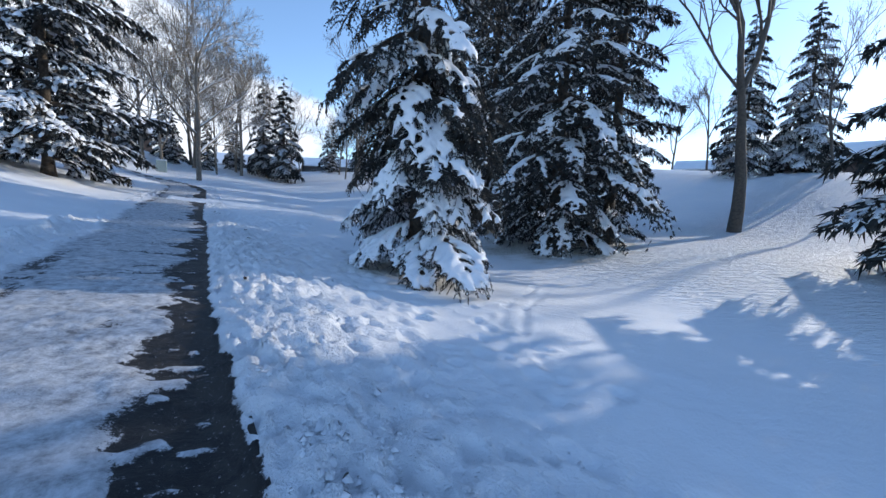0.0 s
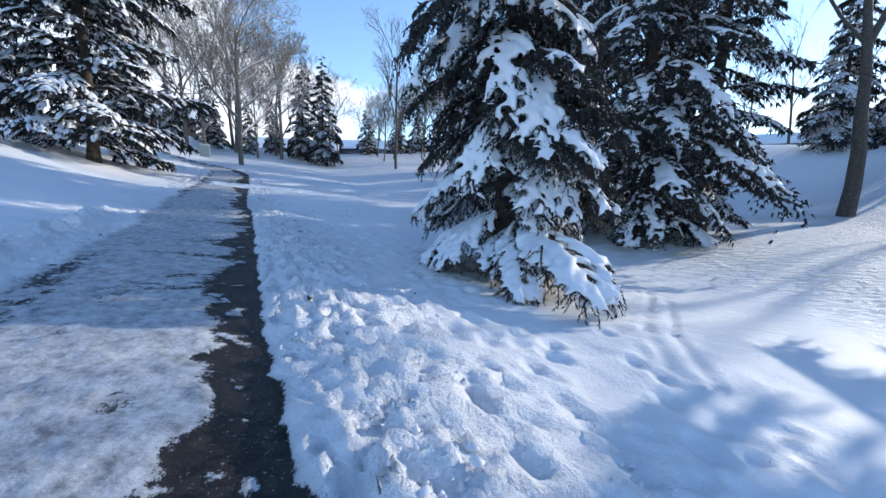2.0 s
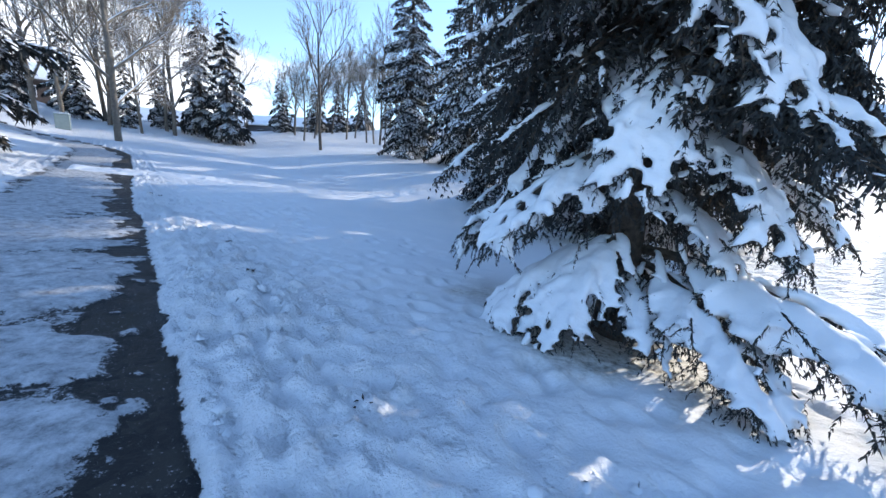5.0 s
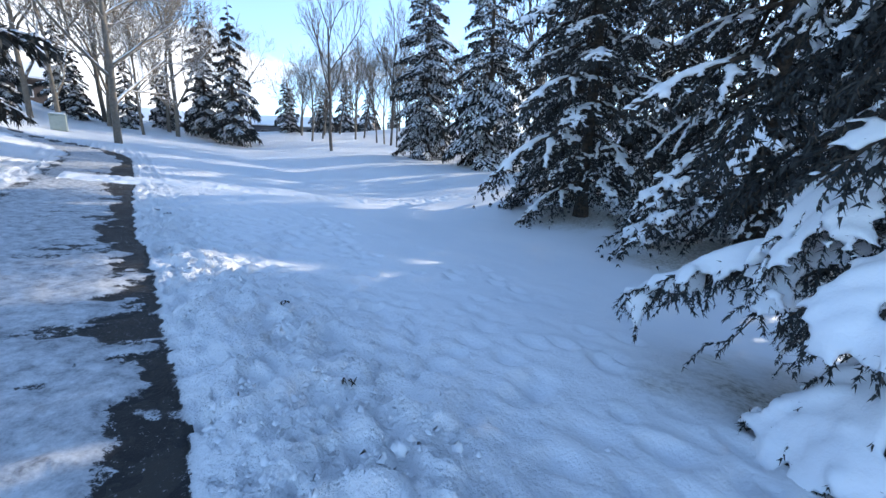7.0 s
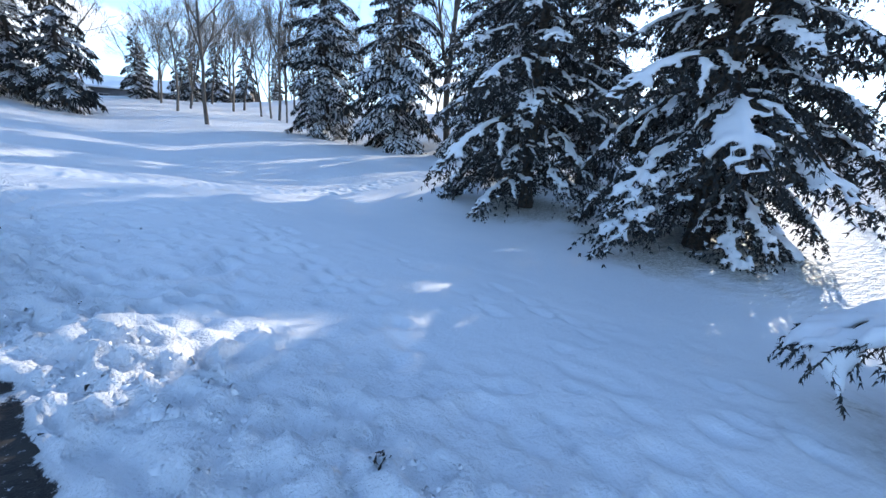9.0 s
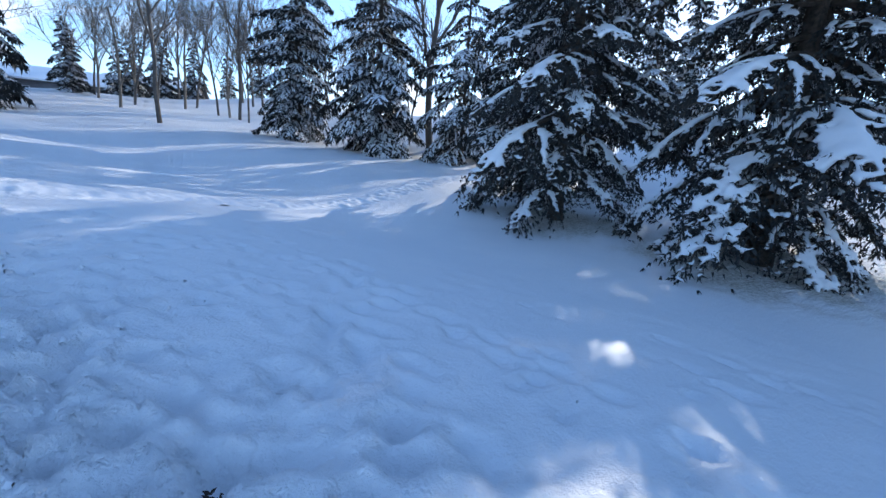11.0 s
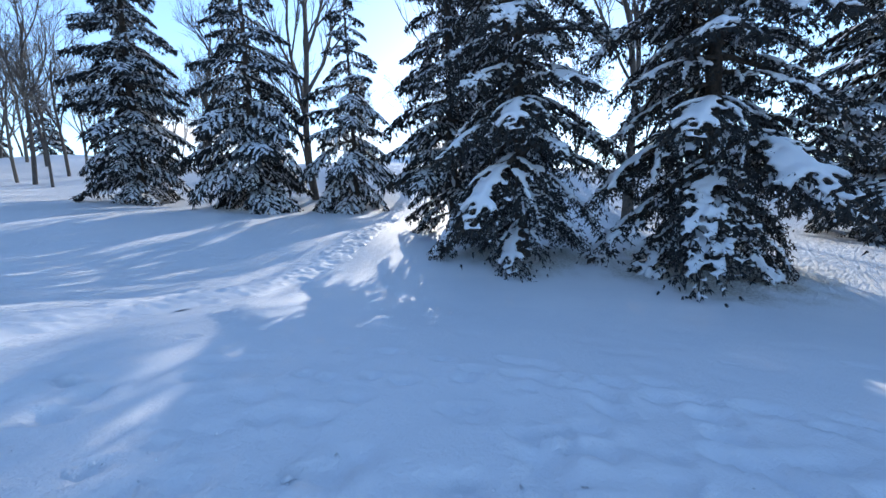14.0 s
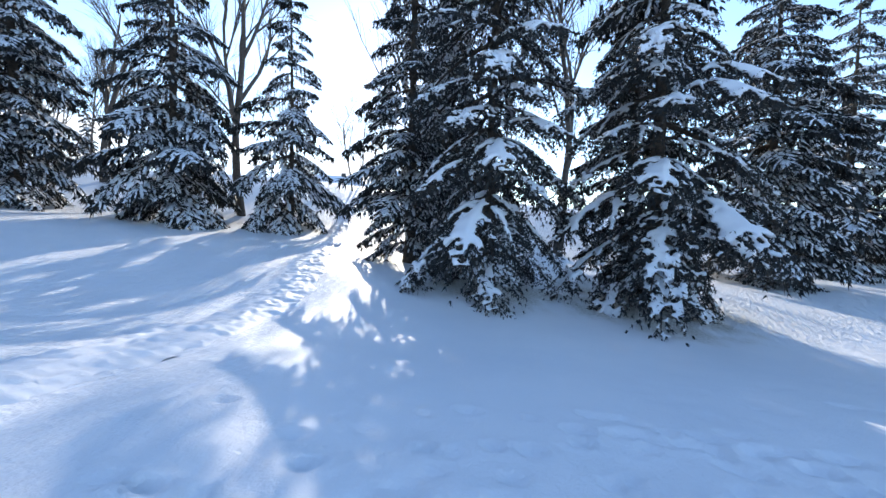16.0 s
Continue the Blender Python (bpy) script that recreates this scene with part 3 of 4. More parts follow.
def bough(seed, length, cover, droop, blade=0.1, dens=1.0, fatness=1.0, rings=6, seg=6, lumpy=True, subs=0.0):
    """A simpler spruce bough along +x for trees farther off: (needles and wood, snow). cover: share of twigs that bear snow."""
    rnd = random.Random(seed)
    nv, nf, sv, sf, wv, wf = [], [], [], [], [], []

    def limb(u):
        return Vector((length * u * (1 - 0.08 * u * u), 0.05 * length * math.sin(3 * u + seed), -droop * length * u ** 1.7 + 0.06 * length * math.sin(2.2 * u)))

    axis = [limb(k / 8) for k in range(9)]
    tube(wv, wf, axis, [0.030 * length ** 0.6 * (1 - 0.85 * k / 8) for k in range(9)], 5)
    twigs = [(axis[3:], 1.0)]
    count = int(10 + (8 if lumpy else 11) * length)
    for i in range(count):
        u = 0.10 + 0.88 * (i + rnd.random() * 0.6) / count
        side = 1 if i % 2 else -1
        p = limb(u)
        bl = length * 0.44 * (1 - u) ** 0.75 * min(1, u / 0.22) ** 0.5 * rnd.uniform(0.75, 1.2) + 0.10
        ang = radians(rnd.uniform(38, 66)) * side
        dirv = Vector((math.cos(ang), math.sin(ang), rnd.uniform(-0.16, 0.06)))
        sag = rnd.uniform(0.25, 0.6)
        pts = [p + dirv * (bl * v) + Vector((0.16 * bl * v * v, -0.14 * side * bl * v * v, -sag * bl * v * v)) for v in (0, 0.2, 0.4, 0.6, 0.8, 1.0)]
        twigs.append((pts, bl))
        if subs and bl > 0.32:
            for v in (1, 2, 3):
                for sg in (-1, 1):
                    if rnd.random() < subs:
                        a = ang + sg * radians(rnd.uniform(35, 60))
                        sl = bl * rnd.uniform(0.22, 0.42) * (1.15 - 0.2 * v)
                        q = pts[v].lerp(pts[v + 1], rnd.random())
                        way = Vector((math.cos(a), math.sin(a), rnd.uniform(-0.5, -0.05)))
                        twigs.append(([q, q + way * sl * 0.5, q + way * sl + Vector((0, 0, -0.25 * sl))], sl))
    for pts, bl in twigs:
        total = (pts[-1] - pts[0]).length
        n = max(3 if blade < 0.2 else 2, int(total / 0.062 * dens))
        for k in range(n):
            f = (k + rnd.random()) / n * (len(pts) - 1)
            a = min(int(f), len(pts) - 2)
            c = pts[a].lerp(pts[a + 1], f - a)
            t = (pts[a + 1] - pts[a]).normalized()
            for q in range(4 if blade < 0.2 else 2):
                hang = 0.55 * (k / n) ** 2
                way = (t * rnd.uniform(0.4, 1.0) + Vector((rnd.uniform(-0.7, 0.7), rnd.uniform(-0.8, 0.8), rnd.uniform(-1.1, 0.28) - hang))).normalized()
                ln = blade * rnd.uniform(0.7, 1.5)
                w = way.cross(Vector((rnd.uniform(-1, 1), rnd.uniform(-1, 1), rnd.uniform(-1, 1)))).normalized() * blade * rnd.uniform(0.13, 0.22)
                b0 = len(nv)
                nv.extend((tuple(c - w), tuple(c + w), tuple(c + way * ln)))
                nf.append((b0, b0 + 1, b0 + 2))
        def place(f):
            a = min(int(f), len(pts) - 2)
            return pts[a].lerp(pts[a + 1], f - a) + Vector((0, 0, 0.015))

        spans = []
        if lumpy:
            f = rnd.uniform(0.0, 0.2)
            while f < 0.9:
                g = f + rnd.uniform(0.10, 0.26) / max(0.25, total)
                if rnd.random() < cover:
                    spans.append((f, min(g, 0.97)))
                f = g + rnd.uniform(0.0, 0.08) / max(0.25, total)
        elif rnd.random() < cover:
            spans.append((rnd.uniform(0.0, 0.15), rnd.uniform(0.55, 0.88)))
        for beg, end in spans:
            line = [place((beg + (end - beg) * k / (rings - 1)) * (len(pts) - 1)) for k in range(rings)]
            fat = rnd.uniform(0.5, 1.5) * fatness
            wide = (0.045 + 0.075 * min(1, bl / 0.8)) * fat
            cushion(sv, sf, line, wide if bl < 1 else wide * 1.5, wide * 0.75, rnd, seg)
    off = len(nv)
    needle = mesh_of("bough", nv + wv, nf + [tuple(i + off for i in f) for f in wf], NEEDLES, True)
    needle.materials.append(SPRUCE_BARK)
    idx = [0] * len(nf) + [1] * len(wf)
    needle.polygons.foreach_set("material_index", idx)
    return needle, mesh_of("bough_snow", sv, sf, BOUGH_SNOW)


def spray(seed, length, droop, sag, step, blade, per, fat, voxel, cover, broken=0.0, width=0.2):
    """A bough along +x with side twigs and hanging fingers of needles, snow grown together over them: (needles and wood, snow)."""
    rnd = random.Random(seed)
    nv, nf, sv, sf, wv, wf = [], [], [], [], [], []

    def limb(u):
        return Vector((length * u * (1 - 0.08 * u * u), 0.05 * length * math.sin(3 * u + seed), -droop * length * u ** 1.7 + 0.06 * length * math.sin(2.2 * u)))

    axis = [limb(k / 8) for k in range(9)]
    tube(wv, wf, axis, [0.030 * length ** 0.6 * (1 - 0.85 * k / 8) for k in range(9)], 5)
    twigs = [(axis[2:], 1.35)]
    count = max(4, int(0.88 * length / step))
    for i in range(count):
        for side in (-1, 1):
            u = 0.09 + 0.88 * (i + rnd.random()) / count
            bl = length * 0.40 * (1 - u) ** 0.7 * min(1, u / 0.2) ** 0.6 * rnd.uniform(0.55, 1.25) + 0.10
            ang = radians(rnd.uniform(34, 68)) * side
            way, drop = Vector((math.cos(ang), math.sin(ang), rnd.uniform(-0.10, 0.10))), sag * rnd.uniform(0.5, 1.4)
            pts = [limb(u) + way * (bl * v) + Vector((0.16 * bl * v * v, -0.14 * side * bl * v * v, -drop * bl * v * v)) for v in (0, 0.2, 0.4, 0.6, 0.8, 1.0)]
            tube(wv, wf, [pts[0], pts[2], pts[5]], [0.010, 0.007, 0.003], 3)
            twigs.append((pts, 1.0))
            for k in range(int(bl / (step * 0.62))):
                f = rnd.uniform(0.6, 4.7)
                q = pts[int(f)].lerp(pts[int(f) + 1], f % 1)
                a = ang + rnd.choice((-1, 1)) * radians(rnd.uniform(25, 65))
                sl = rnd.uniform(0.09, 0.22) * (0.6 + 0.3 * length)
                go = Vector((math.cos(a), math.sin(a), rnd.uniform(-0.8, -0.05)))
                twigs.append(([q, q + go * sl * 0.5, q + go * sl + Vector((0, 0, -rnd.uniform(0.2, 0.7) * sl * (0.5 + sag)))], 0.72))
    for pts, size in twigs:
        total = sum((b - a).length for a, b in zip(pts, pts[1:]))

        def place(f):
            f *= len(pts) - 1
            a = min(int(f), len(pts) - 2)
            return pts[a].lerp(pts[a + 1], f - a)

        n = max(3, int(total / blade * per))
        for k in range(n):
            f = 0.06 + 0.94 * (k + rnd.random()) / n
            c, t = place(min(f, 1.0)), (place(min(1, f + 0.1)) - place(max(0, f - 0.1))).normalized()
            for q in range(3):
                out = Vector((rnd.uniform(-1, 1), rnd.uniform(-1, 1), rnd.uniform(-1.6, 0.3)))
                way = (t * rnd.uniform(0.5, 1.3) + out.normalized()).normalized()
                w = way.cross(Vector((rnd.uniform(-1, 1), rnd.uniform(-1, 1), rnd.uniform(-1, 1)))).normalized() * blade * width * rnd.uniform(0.8, 1.3)
                b0, ln = len(nv), blade * rnd.uniform(0.75, 1.35)
                nv.extend((tuple(c - w), tuple(c + w), tuple(c + way * ln)))
                nf.append((b0, b0 + 1, b0 + 2))
        spans = []
        if voxel:
            if rnd.random() < cover:
                spans.append((rnd.uniform(0.0, 0.12), rnd.uniform(0.80, 0.96)))
                if rnd.random() < broken:
                    beg = rnd.uniform(0.0, 0.5)
                    spans[0] = beg, beg + rnd.uniform(0.25, 0.45)
        else:                                        # small separate clumps
            f = rnd.uniform(0.0, 0.15)
            while f < 0.9:
                g = f + rnd.uniform(0.08, 0.20) / total
                if rnd.random() < cover * (1 if size >= 1 else 0.6):
                    spans.append((f, min(g, 0.98)))
                f = g + rnd.uniform(0.0, 0.12) / total
        steep, rings = 1 - 0.55 * abs((pts[-1] - pts[0]).normalized().z), 4 if voxel else 2
        for beg, end in spans:
            w = 0.058 * fat * size * rnd.uniform(0.7, 1.35) * (1.35 if size >= 1 and not voxel else 1)
            lift = Vector((0, 0, 0.012 + 0.2 * w))
            cushion(sv, sf, [place(beg + (end - beg) * k / rings) + lift for k in range(rings + 1)], w, w * 0.95 * steep, rnd, 5 if voxel else 4, voxel > 0)
    off = len(nv)
    needle = mesh_of("bough", nv + wv, nf + [tuple(i + off for i in f) for f in wf], NEEDLES, True)
    needle.materials.append(SPRUCE_BARK)
    needle.polygons.foreach_set("material_index", [0] * len(nf) + [1] * len(wf))
    snow = mesh_of("bough_snow", sv, sf, BOUGH_SNOW)
    return needle, grown_together(snow, voxel) if voxel else snow


LENGTHS = (2.2, 2.2, 1.5, 1.5, 0.8)
DROOPS = (0.27, 0.16, 0.27, 0.15, 0.15)
CLOSE = [spray(k, L, dr, 0.6, 0.12, 0.046, 2.2, 1.08, 0.033, 0.93, 0.08, 0.135) for k, (L, dr) in enumerate(zip(LENGTHS, (0.42, 0.30, 0.40, 0.3, 0.3)))]
HEAVY = [spray(10 + k, L, dr, 0.65, 0.14, 0.060, 1.5, 1.05, 0.044, 0.80, 0.25, 0.17) for k, (L, dr) in enumerate(zip(LENGTHS, (0.46, 0.34, 0.42, 0.3, 0.3)))]
DARK = [spray(100 + k, L, dr, 0.45, 0.14, 0.060, 1.5, 0.75, 0.044, 0.45, 0.5, 0.18) for k, (L, dr) in enumerate(zip(LENGTHS, (0.36, 0.26, 0.36, 0.26, 0.2)))]
LIGHT = [spray(20 + k, L, dr, 0.6, 0.140, 0.070, 0.62, 0.74, 0.035, 0.98, 0.74, 0.19) for k, (L, dr) in enumerate(zip(LENGTHS, (0.40, 0.26, 0.36, 0.24, 0.2)))]
MIDDLE = [bough(60 + k, L, 0.80, dr, 0.17, 0.31, 0.66, 2, 3, True, 0.12) for k, (L, dr) in enumerate(zip(LENGTHS, DROOPS))]
LADEN = [bough(80 + k, L, 0.85, dr, 0.14, 0.36, 0.52, 3, 3, True, 0.15) for k, (L, dr) in enumerate(zip(LENGTHS, (0.2, 0.12, 0.2, 0.12, 0.15)))]
FROSTED = [bough(130 + k, L, 0.95, dr, 0.2, 0.2, 0.95, 2, 3, True) for k, (L, dr) in enumerate(zip(LENGTHS, (0.30, 0.2, 0.3, 0.2, 0.2)))]
DISTANT = [bough(40 + k, L, 0.85, dr, 0.34, 0.14, 0.8, 2, 3, False) for k, (L, dr) in enumerate(zip(LENGTHS, (0.30, 0.2, 0.3, 0.2, 0.2)))]
SIZES = (2.2, 2.2, 1.5, 1.5, 0.8)


def trunk_mesh(height, radius, rnd, mat=None, sides=14, lean=0.0):
    v, f = [], []
    pts, rad = [], []
    for k in range(41):
        u = k / 40
        pts.append((lean * height * u + 0.03 * math.sin(5 * u), 0.03 * math.sin(7 * u + 1), -0.35 + (height + 0.35) * u))
        rad.append(radius * (1 - 0.93 * u) * (1 + 0.55 * max(0, 1 - 16 * u)))
    tube(v, f, pts, rad, sides, 0.09)
    return mesh_of("trunk", v, f, mat or SPRUCE_BARK)


def hang_bough(tree, kit, i, ln, z, az, pitch, roll):
    k = ln / SIZES[i % 5]
    m = Matrix.Translation((0, 0, z)) @ Matrix.Rotation(az, 4, "Z") @ Matrix.Rotation(radians(pitch), 4, "Y") @ Matrix.Rotation(roll, 4, "X") @ Matrix.Diagonal((k, k, k, 1))
    b = part("bough", kit[i][0], tree, m)
    tagged(part("snow", kit[i][1], b), kind="stuff")


def spruce(x, y, height, reach, clear, seed, label, kit, per_metre=9.0, droop=10, shape=0.8, girth=None, skirt=0.0, high=99, top_kit=None):
    """A spruce at x, y. reach: crown's radius low down; clear: bare trunk below; kit: its boughs, top_kit: those above high."""
    rnd = random.Random(seed)
    tree = thing("spruce_tree", Matrix.Translation((x, y, ground_at(x, y) - 0.03)), label, "tree", "spruce trees")
    part("trunk", trunk_mesh(height, girth or 0.011 * height + 0.04, rnd), tree)
    z, az = clear, rnd.uniform(0, 6)
    while z < height - 0.25:
        u = (z - clear) / (height - clear)
        ln = max(0.35, reach * (1 - u) ** shape * rnd.uniform(0.72, 1.14))
        ln *= min(1.0, 0.66 + 2.6 * u)
        i = 0 if ln > 1.8 else 2 if ln > 1.05 else 4
        if i < 4 and rnd.random() < 0.5:
            i += 1
        pitch = droop * (1.15 - 0.9 * u) + rnd.uniform(-9, 9) - 16 * max(0, u - 0.75) + skirt * max(0, 0.25 - u) * 4
        own = top_kit if z > high else kit
        if len(own) > 5 and rnd.random() < 0.5:
            i += 5
        hang_bough(tree, own, i, ln, z, az, pitch, rnd.uniform(-0.25, 0.25))
        az += 2.39996 + rnd.uniform(-0.35, 0.35)
        z += rnd.uniform(0.7, 1.3) / per_metre * (1 + 0.2 * u)
    return tree


near = spruce(-0.65, 9.6, 15, 3.2, 3.5, 1, "tall spruce with thick fresh snow on drooping boughs beside the path", HEAVY + DARK, 5.4, 24, 0.45, 0.21, 0.0, 8.0, MIDDLE)
for i, ln, z, az, pitch in ((0, 2.3, 1.3, 170, 19), (0, 1.9, 1.35, 206, 20), (1, 2.8, 1.8, 126, 8), (0, 2.4, 4.2, 286, 30), (0, 2.3, 2.35, -22, 6), (1, 2.9, 1.1, -60, 5), 
                            (1, 2.2, 1.2, 75, 10), (0, 2.3, 1.7, 20, 14), (2, 1.6, 2.3, 95, 20), (0, 2.1, 2.7, -70, 22), (3, 1.4, 1.0, 40, 16), (0, 2.2, 2.9, 150, 24), (1, 2.2, 1.0, 280, 12), (2, 1.3, 0.85, 262, 8), (0, 2.2, 2.7, 314, 24), (2, 1.8, 5.4, 250, 20), (0, 2.1, 3.3, 238, 30), (2, 1.5, 1.9, 304, 20), (1, 2.2, 2.4, 188, 22), (1, 2.4, 3.4, -45, 20), (3, 1.5, 3.3, 178, 28)):
    hang_bough(near, CLOSE, i, ln, z, radians(az), pitch, 0.1 * math.sin(az))
for i, ln, z, az, pitch in ((0, 2.4, 2.9, -15, 14), (1, 2.5, 3.1, -75, 18), (0, 2.3, 3.8, -35, 16), (1, 2.2, 2.6, 35, 12), (2, 1.5, 3.3, -100, 20), (1, 2.4, 4.2, -60, 14), (0, 2.4, 4.8, -20, 14), (1, 2.4, 3.0, 110, 20), (0, 2.4, 3.7, 135, 20), (0, 2.2, 2.3, 5, 14), (0, 2.2, 3.2, 60, 18), (1, 2.0, 1.7, 55, 12), (1, 2.2, 3.2, 285, 20), (0, 2.2, 4.0, 310, 24), (1, 2.1, 3.1, 175, 20), (2, 1.7, 4.6, 200, 22), (0, 2.1, 3.9, 165, 24), (3, 1.6, 3.6, 205, 26)):
    hang_bough(near, DARK, i, ln, z, radians(az), pitch, 0.1 * math.sin(az))
spruce(4.8, 17.2, 21, 5.1, 1.15, 2, "tall snow-laden spruce with wide drooping lower boughs", LIGHT, 5.0, 14, 0.62, 0.27, 6, 10.5, MIDDLE)
spruce(2.5, 22.4, 21, 5.0, 1.25, 3, "tall spruce dusted with snow and a bare lower trunk", LIGHT, 5.0, 10, 0.65, 0.22, 8, 10.5, MIDDLE)
spruce(8.0, 37.7, 17, 5.6, 0.9, 4, "narrow young spruce with open snowy tiers of boughs", MIDDLE, 3.9, 20, 1.0, 0.17, 7)
spruce(3.0, 41.5, 21, 5.3, 1.0, 5, "broad dark spruce with snow on its boughs", MIDDLE, 4.7, 16, 0.8, None, 8)
spruce(-1.7, 47.0, 22, 4.3, 0.8, 6, "tall slender dark spruce dusted with snow", MIDDLE, 6.5, 13, 0.55, None, 9)
spruce(16.6, 11.2, 20, 5.2, 0.6, 7, "dense blue spruce with frosted level boughs", MIDDLE, 7, 6, 0.6, None, 8)
spruce(25.0, 5.0, 20, 5.6, 0.6, 13, "dark spruce with frosted level boughs behind another spruce", MIDDLE, 4.5, 8, 0.6, None, 8)
spruce(7.5, 18.0, 20, 3.2, 0.8, 10, "dark spruce with level snowy boughs close behind a broader one", MIDDLE, 4.0, 8, 0.45, None, 4)
spruce(4.7, 26.9, 19, 3.7, 0.9, 31, "slim snowy spruce standing close behind another spruce", MIDDLE, 6.0, 12, 0.7)
# added spruce, hidden behind the others; its shadow darkens the slope
spruce(9.8, 27.7, 17, 4.2, 0.7, 32, "unseen snowy spruce added behind the front row to cast shade", MIDDLE, 5.5, 12, 0.7)
spruce(26.5, 36.0, 14.5, 3.9, 0.5, 33, "pale frosted spruce on the crest of the slope", FROSTED + DISTANT, 7.5, 16, 0.85)
spruce(31.9, 35.9, 15.5, 4.3, 0.5, 34, "tall frosted spruce on the crest of the slope", FROSTED + DISTANT, 7.5, 16, 0.85)
spruce(-19.5, 19.6, 18, 5.8, 0.8, 8, "old spruce with wide level snowy boughs above the path", LADEN, 3.9, 3, 0.55)
spruce(-25.5, 17.5, 15, 4.0, 0.4, 11, "snowy spruce on the bank above the path", DISTANT, 5, 10, 0.7)
spruce(-26.0, 27.5, 14, 3.6, 0.4, 12, "snowy spruce at the edge of the bare trees", DISTANT, 5, 10, 0.7)


# ---- bare trees ----
def bare_tree(name, x, y, height, radius, seed, label, mat, levels=4, spread=0.55, fork=0.35, lean=(0, 0), fine=5, stems=(), twig=0.009):
    """A leafless tree: trunk with limbs, and its finer branches."""
    rnd = random.Random(seed)
    tv, tf, limbs = [], [], []

    def grow(p, way, length, r, level):
        n = 5 if level < 2 else 3 if level == 2 else 2
        pts, rad = [p], [r]
        w = way.copy()
        for k in range(n):
            w = (w + Vector((rnd.uniform(-1, 1), rnd.uniform(-1, 1), rnd.uniform(-0.5, 0.9))) * (0.10 if level == 0 else 0.2)).normalized()
            pts.append(pts[-1] + w * length / n)
            rad.append(max(twig, r * (1 - (0.55 if level < levels else 0.8) * (k + 1) / n)))
        if level == 0:
            tube(tv, tf, pts, rad, 8, 0.05)
        else:
            if level == 1:
                limbs.append(([], []))
            tube(*limbs[-1], pts, rad, 6 if level == 1 else 4 if level == 2 else 3)
        if level >= levels:
            return
        if level == 0 and stems:
            for sx, sy, q in stems:
                grow(pts[-1] - w * 0.3, Vector((sx, sy, 1)).normalized(), height * 0.5, rad[-1] * q, 1)
            return
        kids = fine + (2 if level == 0 else 0)
        for k in range(kids):
            u = fork + (1 - fork) * (k + rnd.random()) / kids if level == 0 else 0.2 + 0.8 * (k + rnd.random()) / kids
            f = min(u * n, n - 0.01)
            a = int(f)
            q = pts[a].lerp(pts[a + 1], f - a)
            az = rnd.uniform(0, 6.283) if level else k * 2.4 + rnd.uniform(-0.4, 0.4)
            ref = (pts[a + 1] - pts[a]).normalized()
            side = ref.cross(Vector((math.cos(az), math.sin(az), 0.2))).normalized()
            t = spread * rnd.uniform(0.7, 1.35)
            grow(q, (ref * math.cos(t) + side * math.sin(t) + Vector((0, 0, 0.12))).normalized(), length * rnd.uniform(0.42, 0.68) * (1.15 - 0.4 * u), max(0.008, rad[a] * 0.62), level + 1)

    grow(Vector((0, 0, -0.2)), Vector((lean[0], lean[1], 1)).normalized(), height * (0.45 if stems else 0.8), radius, 0)
    tree = thing(name, Matrix.Translation((x, y, ground_at(x, y) - 0.03)), label, "tree", "bare trees")
    part("trunk", mesh_of("trunk", tv, tf, mat), tree)
    for v, f in limbs:
        part("branch", mesh_of("branch", v, f, mat), tree)
    return tree


bare_tree("bare_tree", -22.3, 36.2, 15, 0.22, 3, "leafless poplar with pale frosted branches beside the path", POPLAR_BARK, 4, 0.66, 0.2, (0.03, 0), 7, (), 0.016)
bare_tree("bare_tree", -11.0, 49.4, 15, 0.17, 5, "slender leafless tree with forked top on open snow", DARK_BARK, 4, 0.5, 0.4, (-0.08, 0), 5)
bare_tree("bare_tree", -5.2, 58.8, 15, 0.16, 6, "slender leafless tree with dark bark on open snow", DARK_BARK, 4, 0.5, 0.35, (0, 0), 5)
bare_tree("bare_tree", 16.5, 22.4, 18, 0.38, 7, "leafless tree with a stout leaning forked trunk", DARK_BARK, 4, 0.6, 0.32, (0.05, 0.0), 6, ((0.02, 0.05, 1.1), (0.32, -0.2, 0.95), (-0.5, 0.3, 0.5)))
bare_tree("bare_tree", 7.7, 42.0, 18, 0.3, 8, "tall leafless tree rising between two spruces", DARK_BARK, 4, 0.45, 0.3, (0, 0), 5)
bare_tree("bare_tree", 5.7, 55.2, 14, 0.25, 9, "leafless tree with open crown on the ridge", DARK_BARK, 4, 0.55, 0.3, (0, 0), 5)
bare_tree("bare_tree", 11.5, 28.5, 17, 0.3, 11, "leafless tree with thick trunk behind the spruces", DARK_BARK, 4, 0.5, 0.3, (0, 0), 5)


# ---- the far edge of the park ----
def again(ob, x, y, turn, size, label):
    """Another tree of the kind of ob."""
    c = copy_thing(ob, Matrix.Translation((x, y, ground_at(x, y) - 0.05)) @ Matrix.Rotation(turn, 4, "Z") @ Matrix.Scale(size, 4))
    return tagged(c, label)


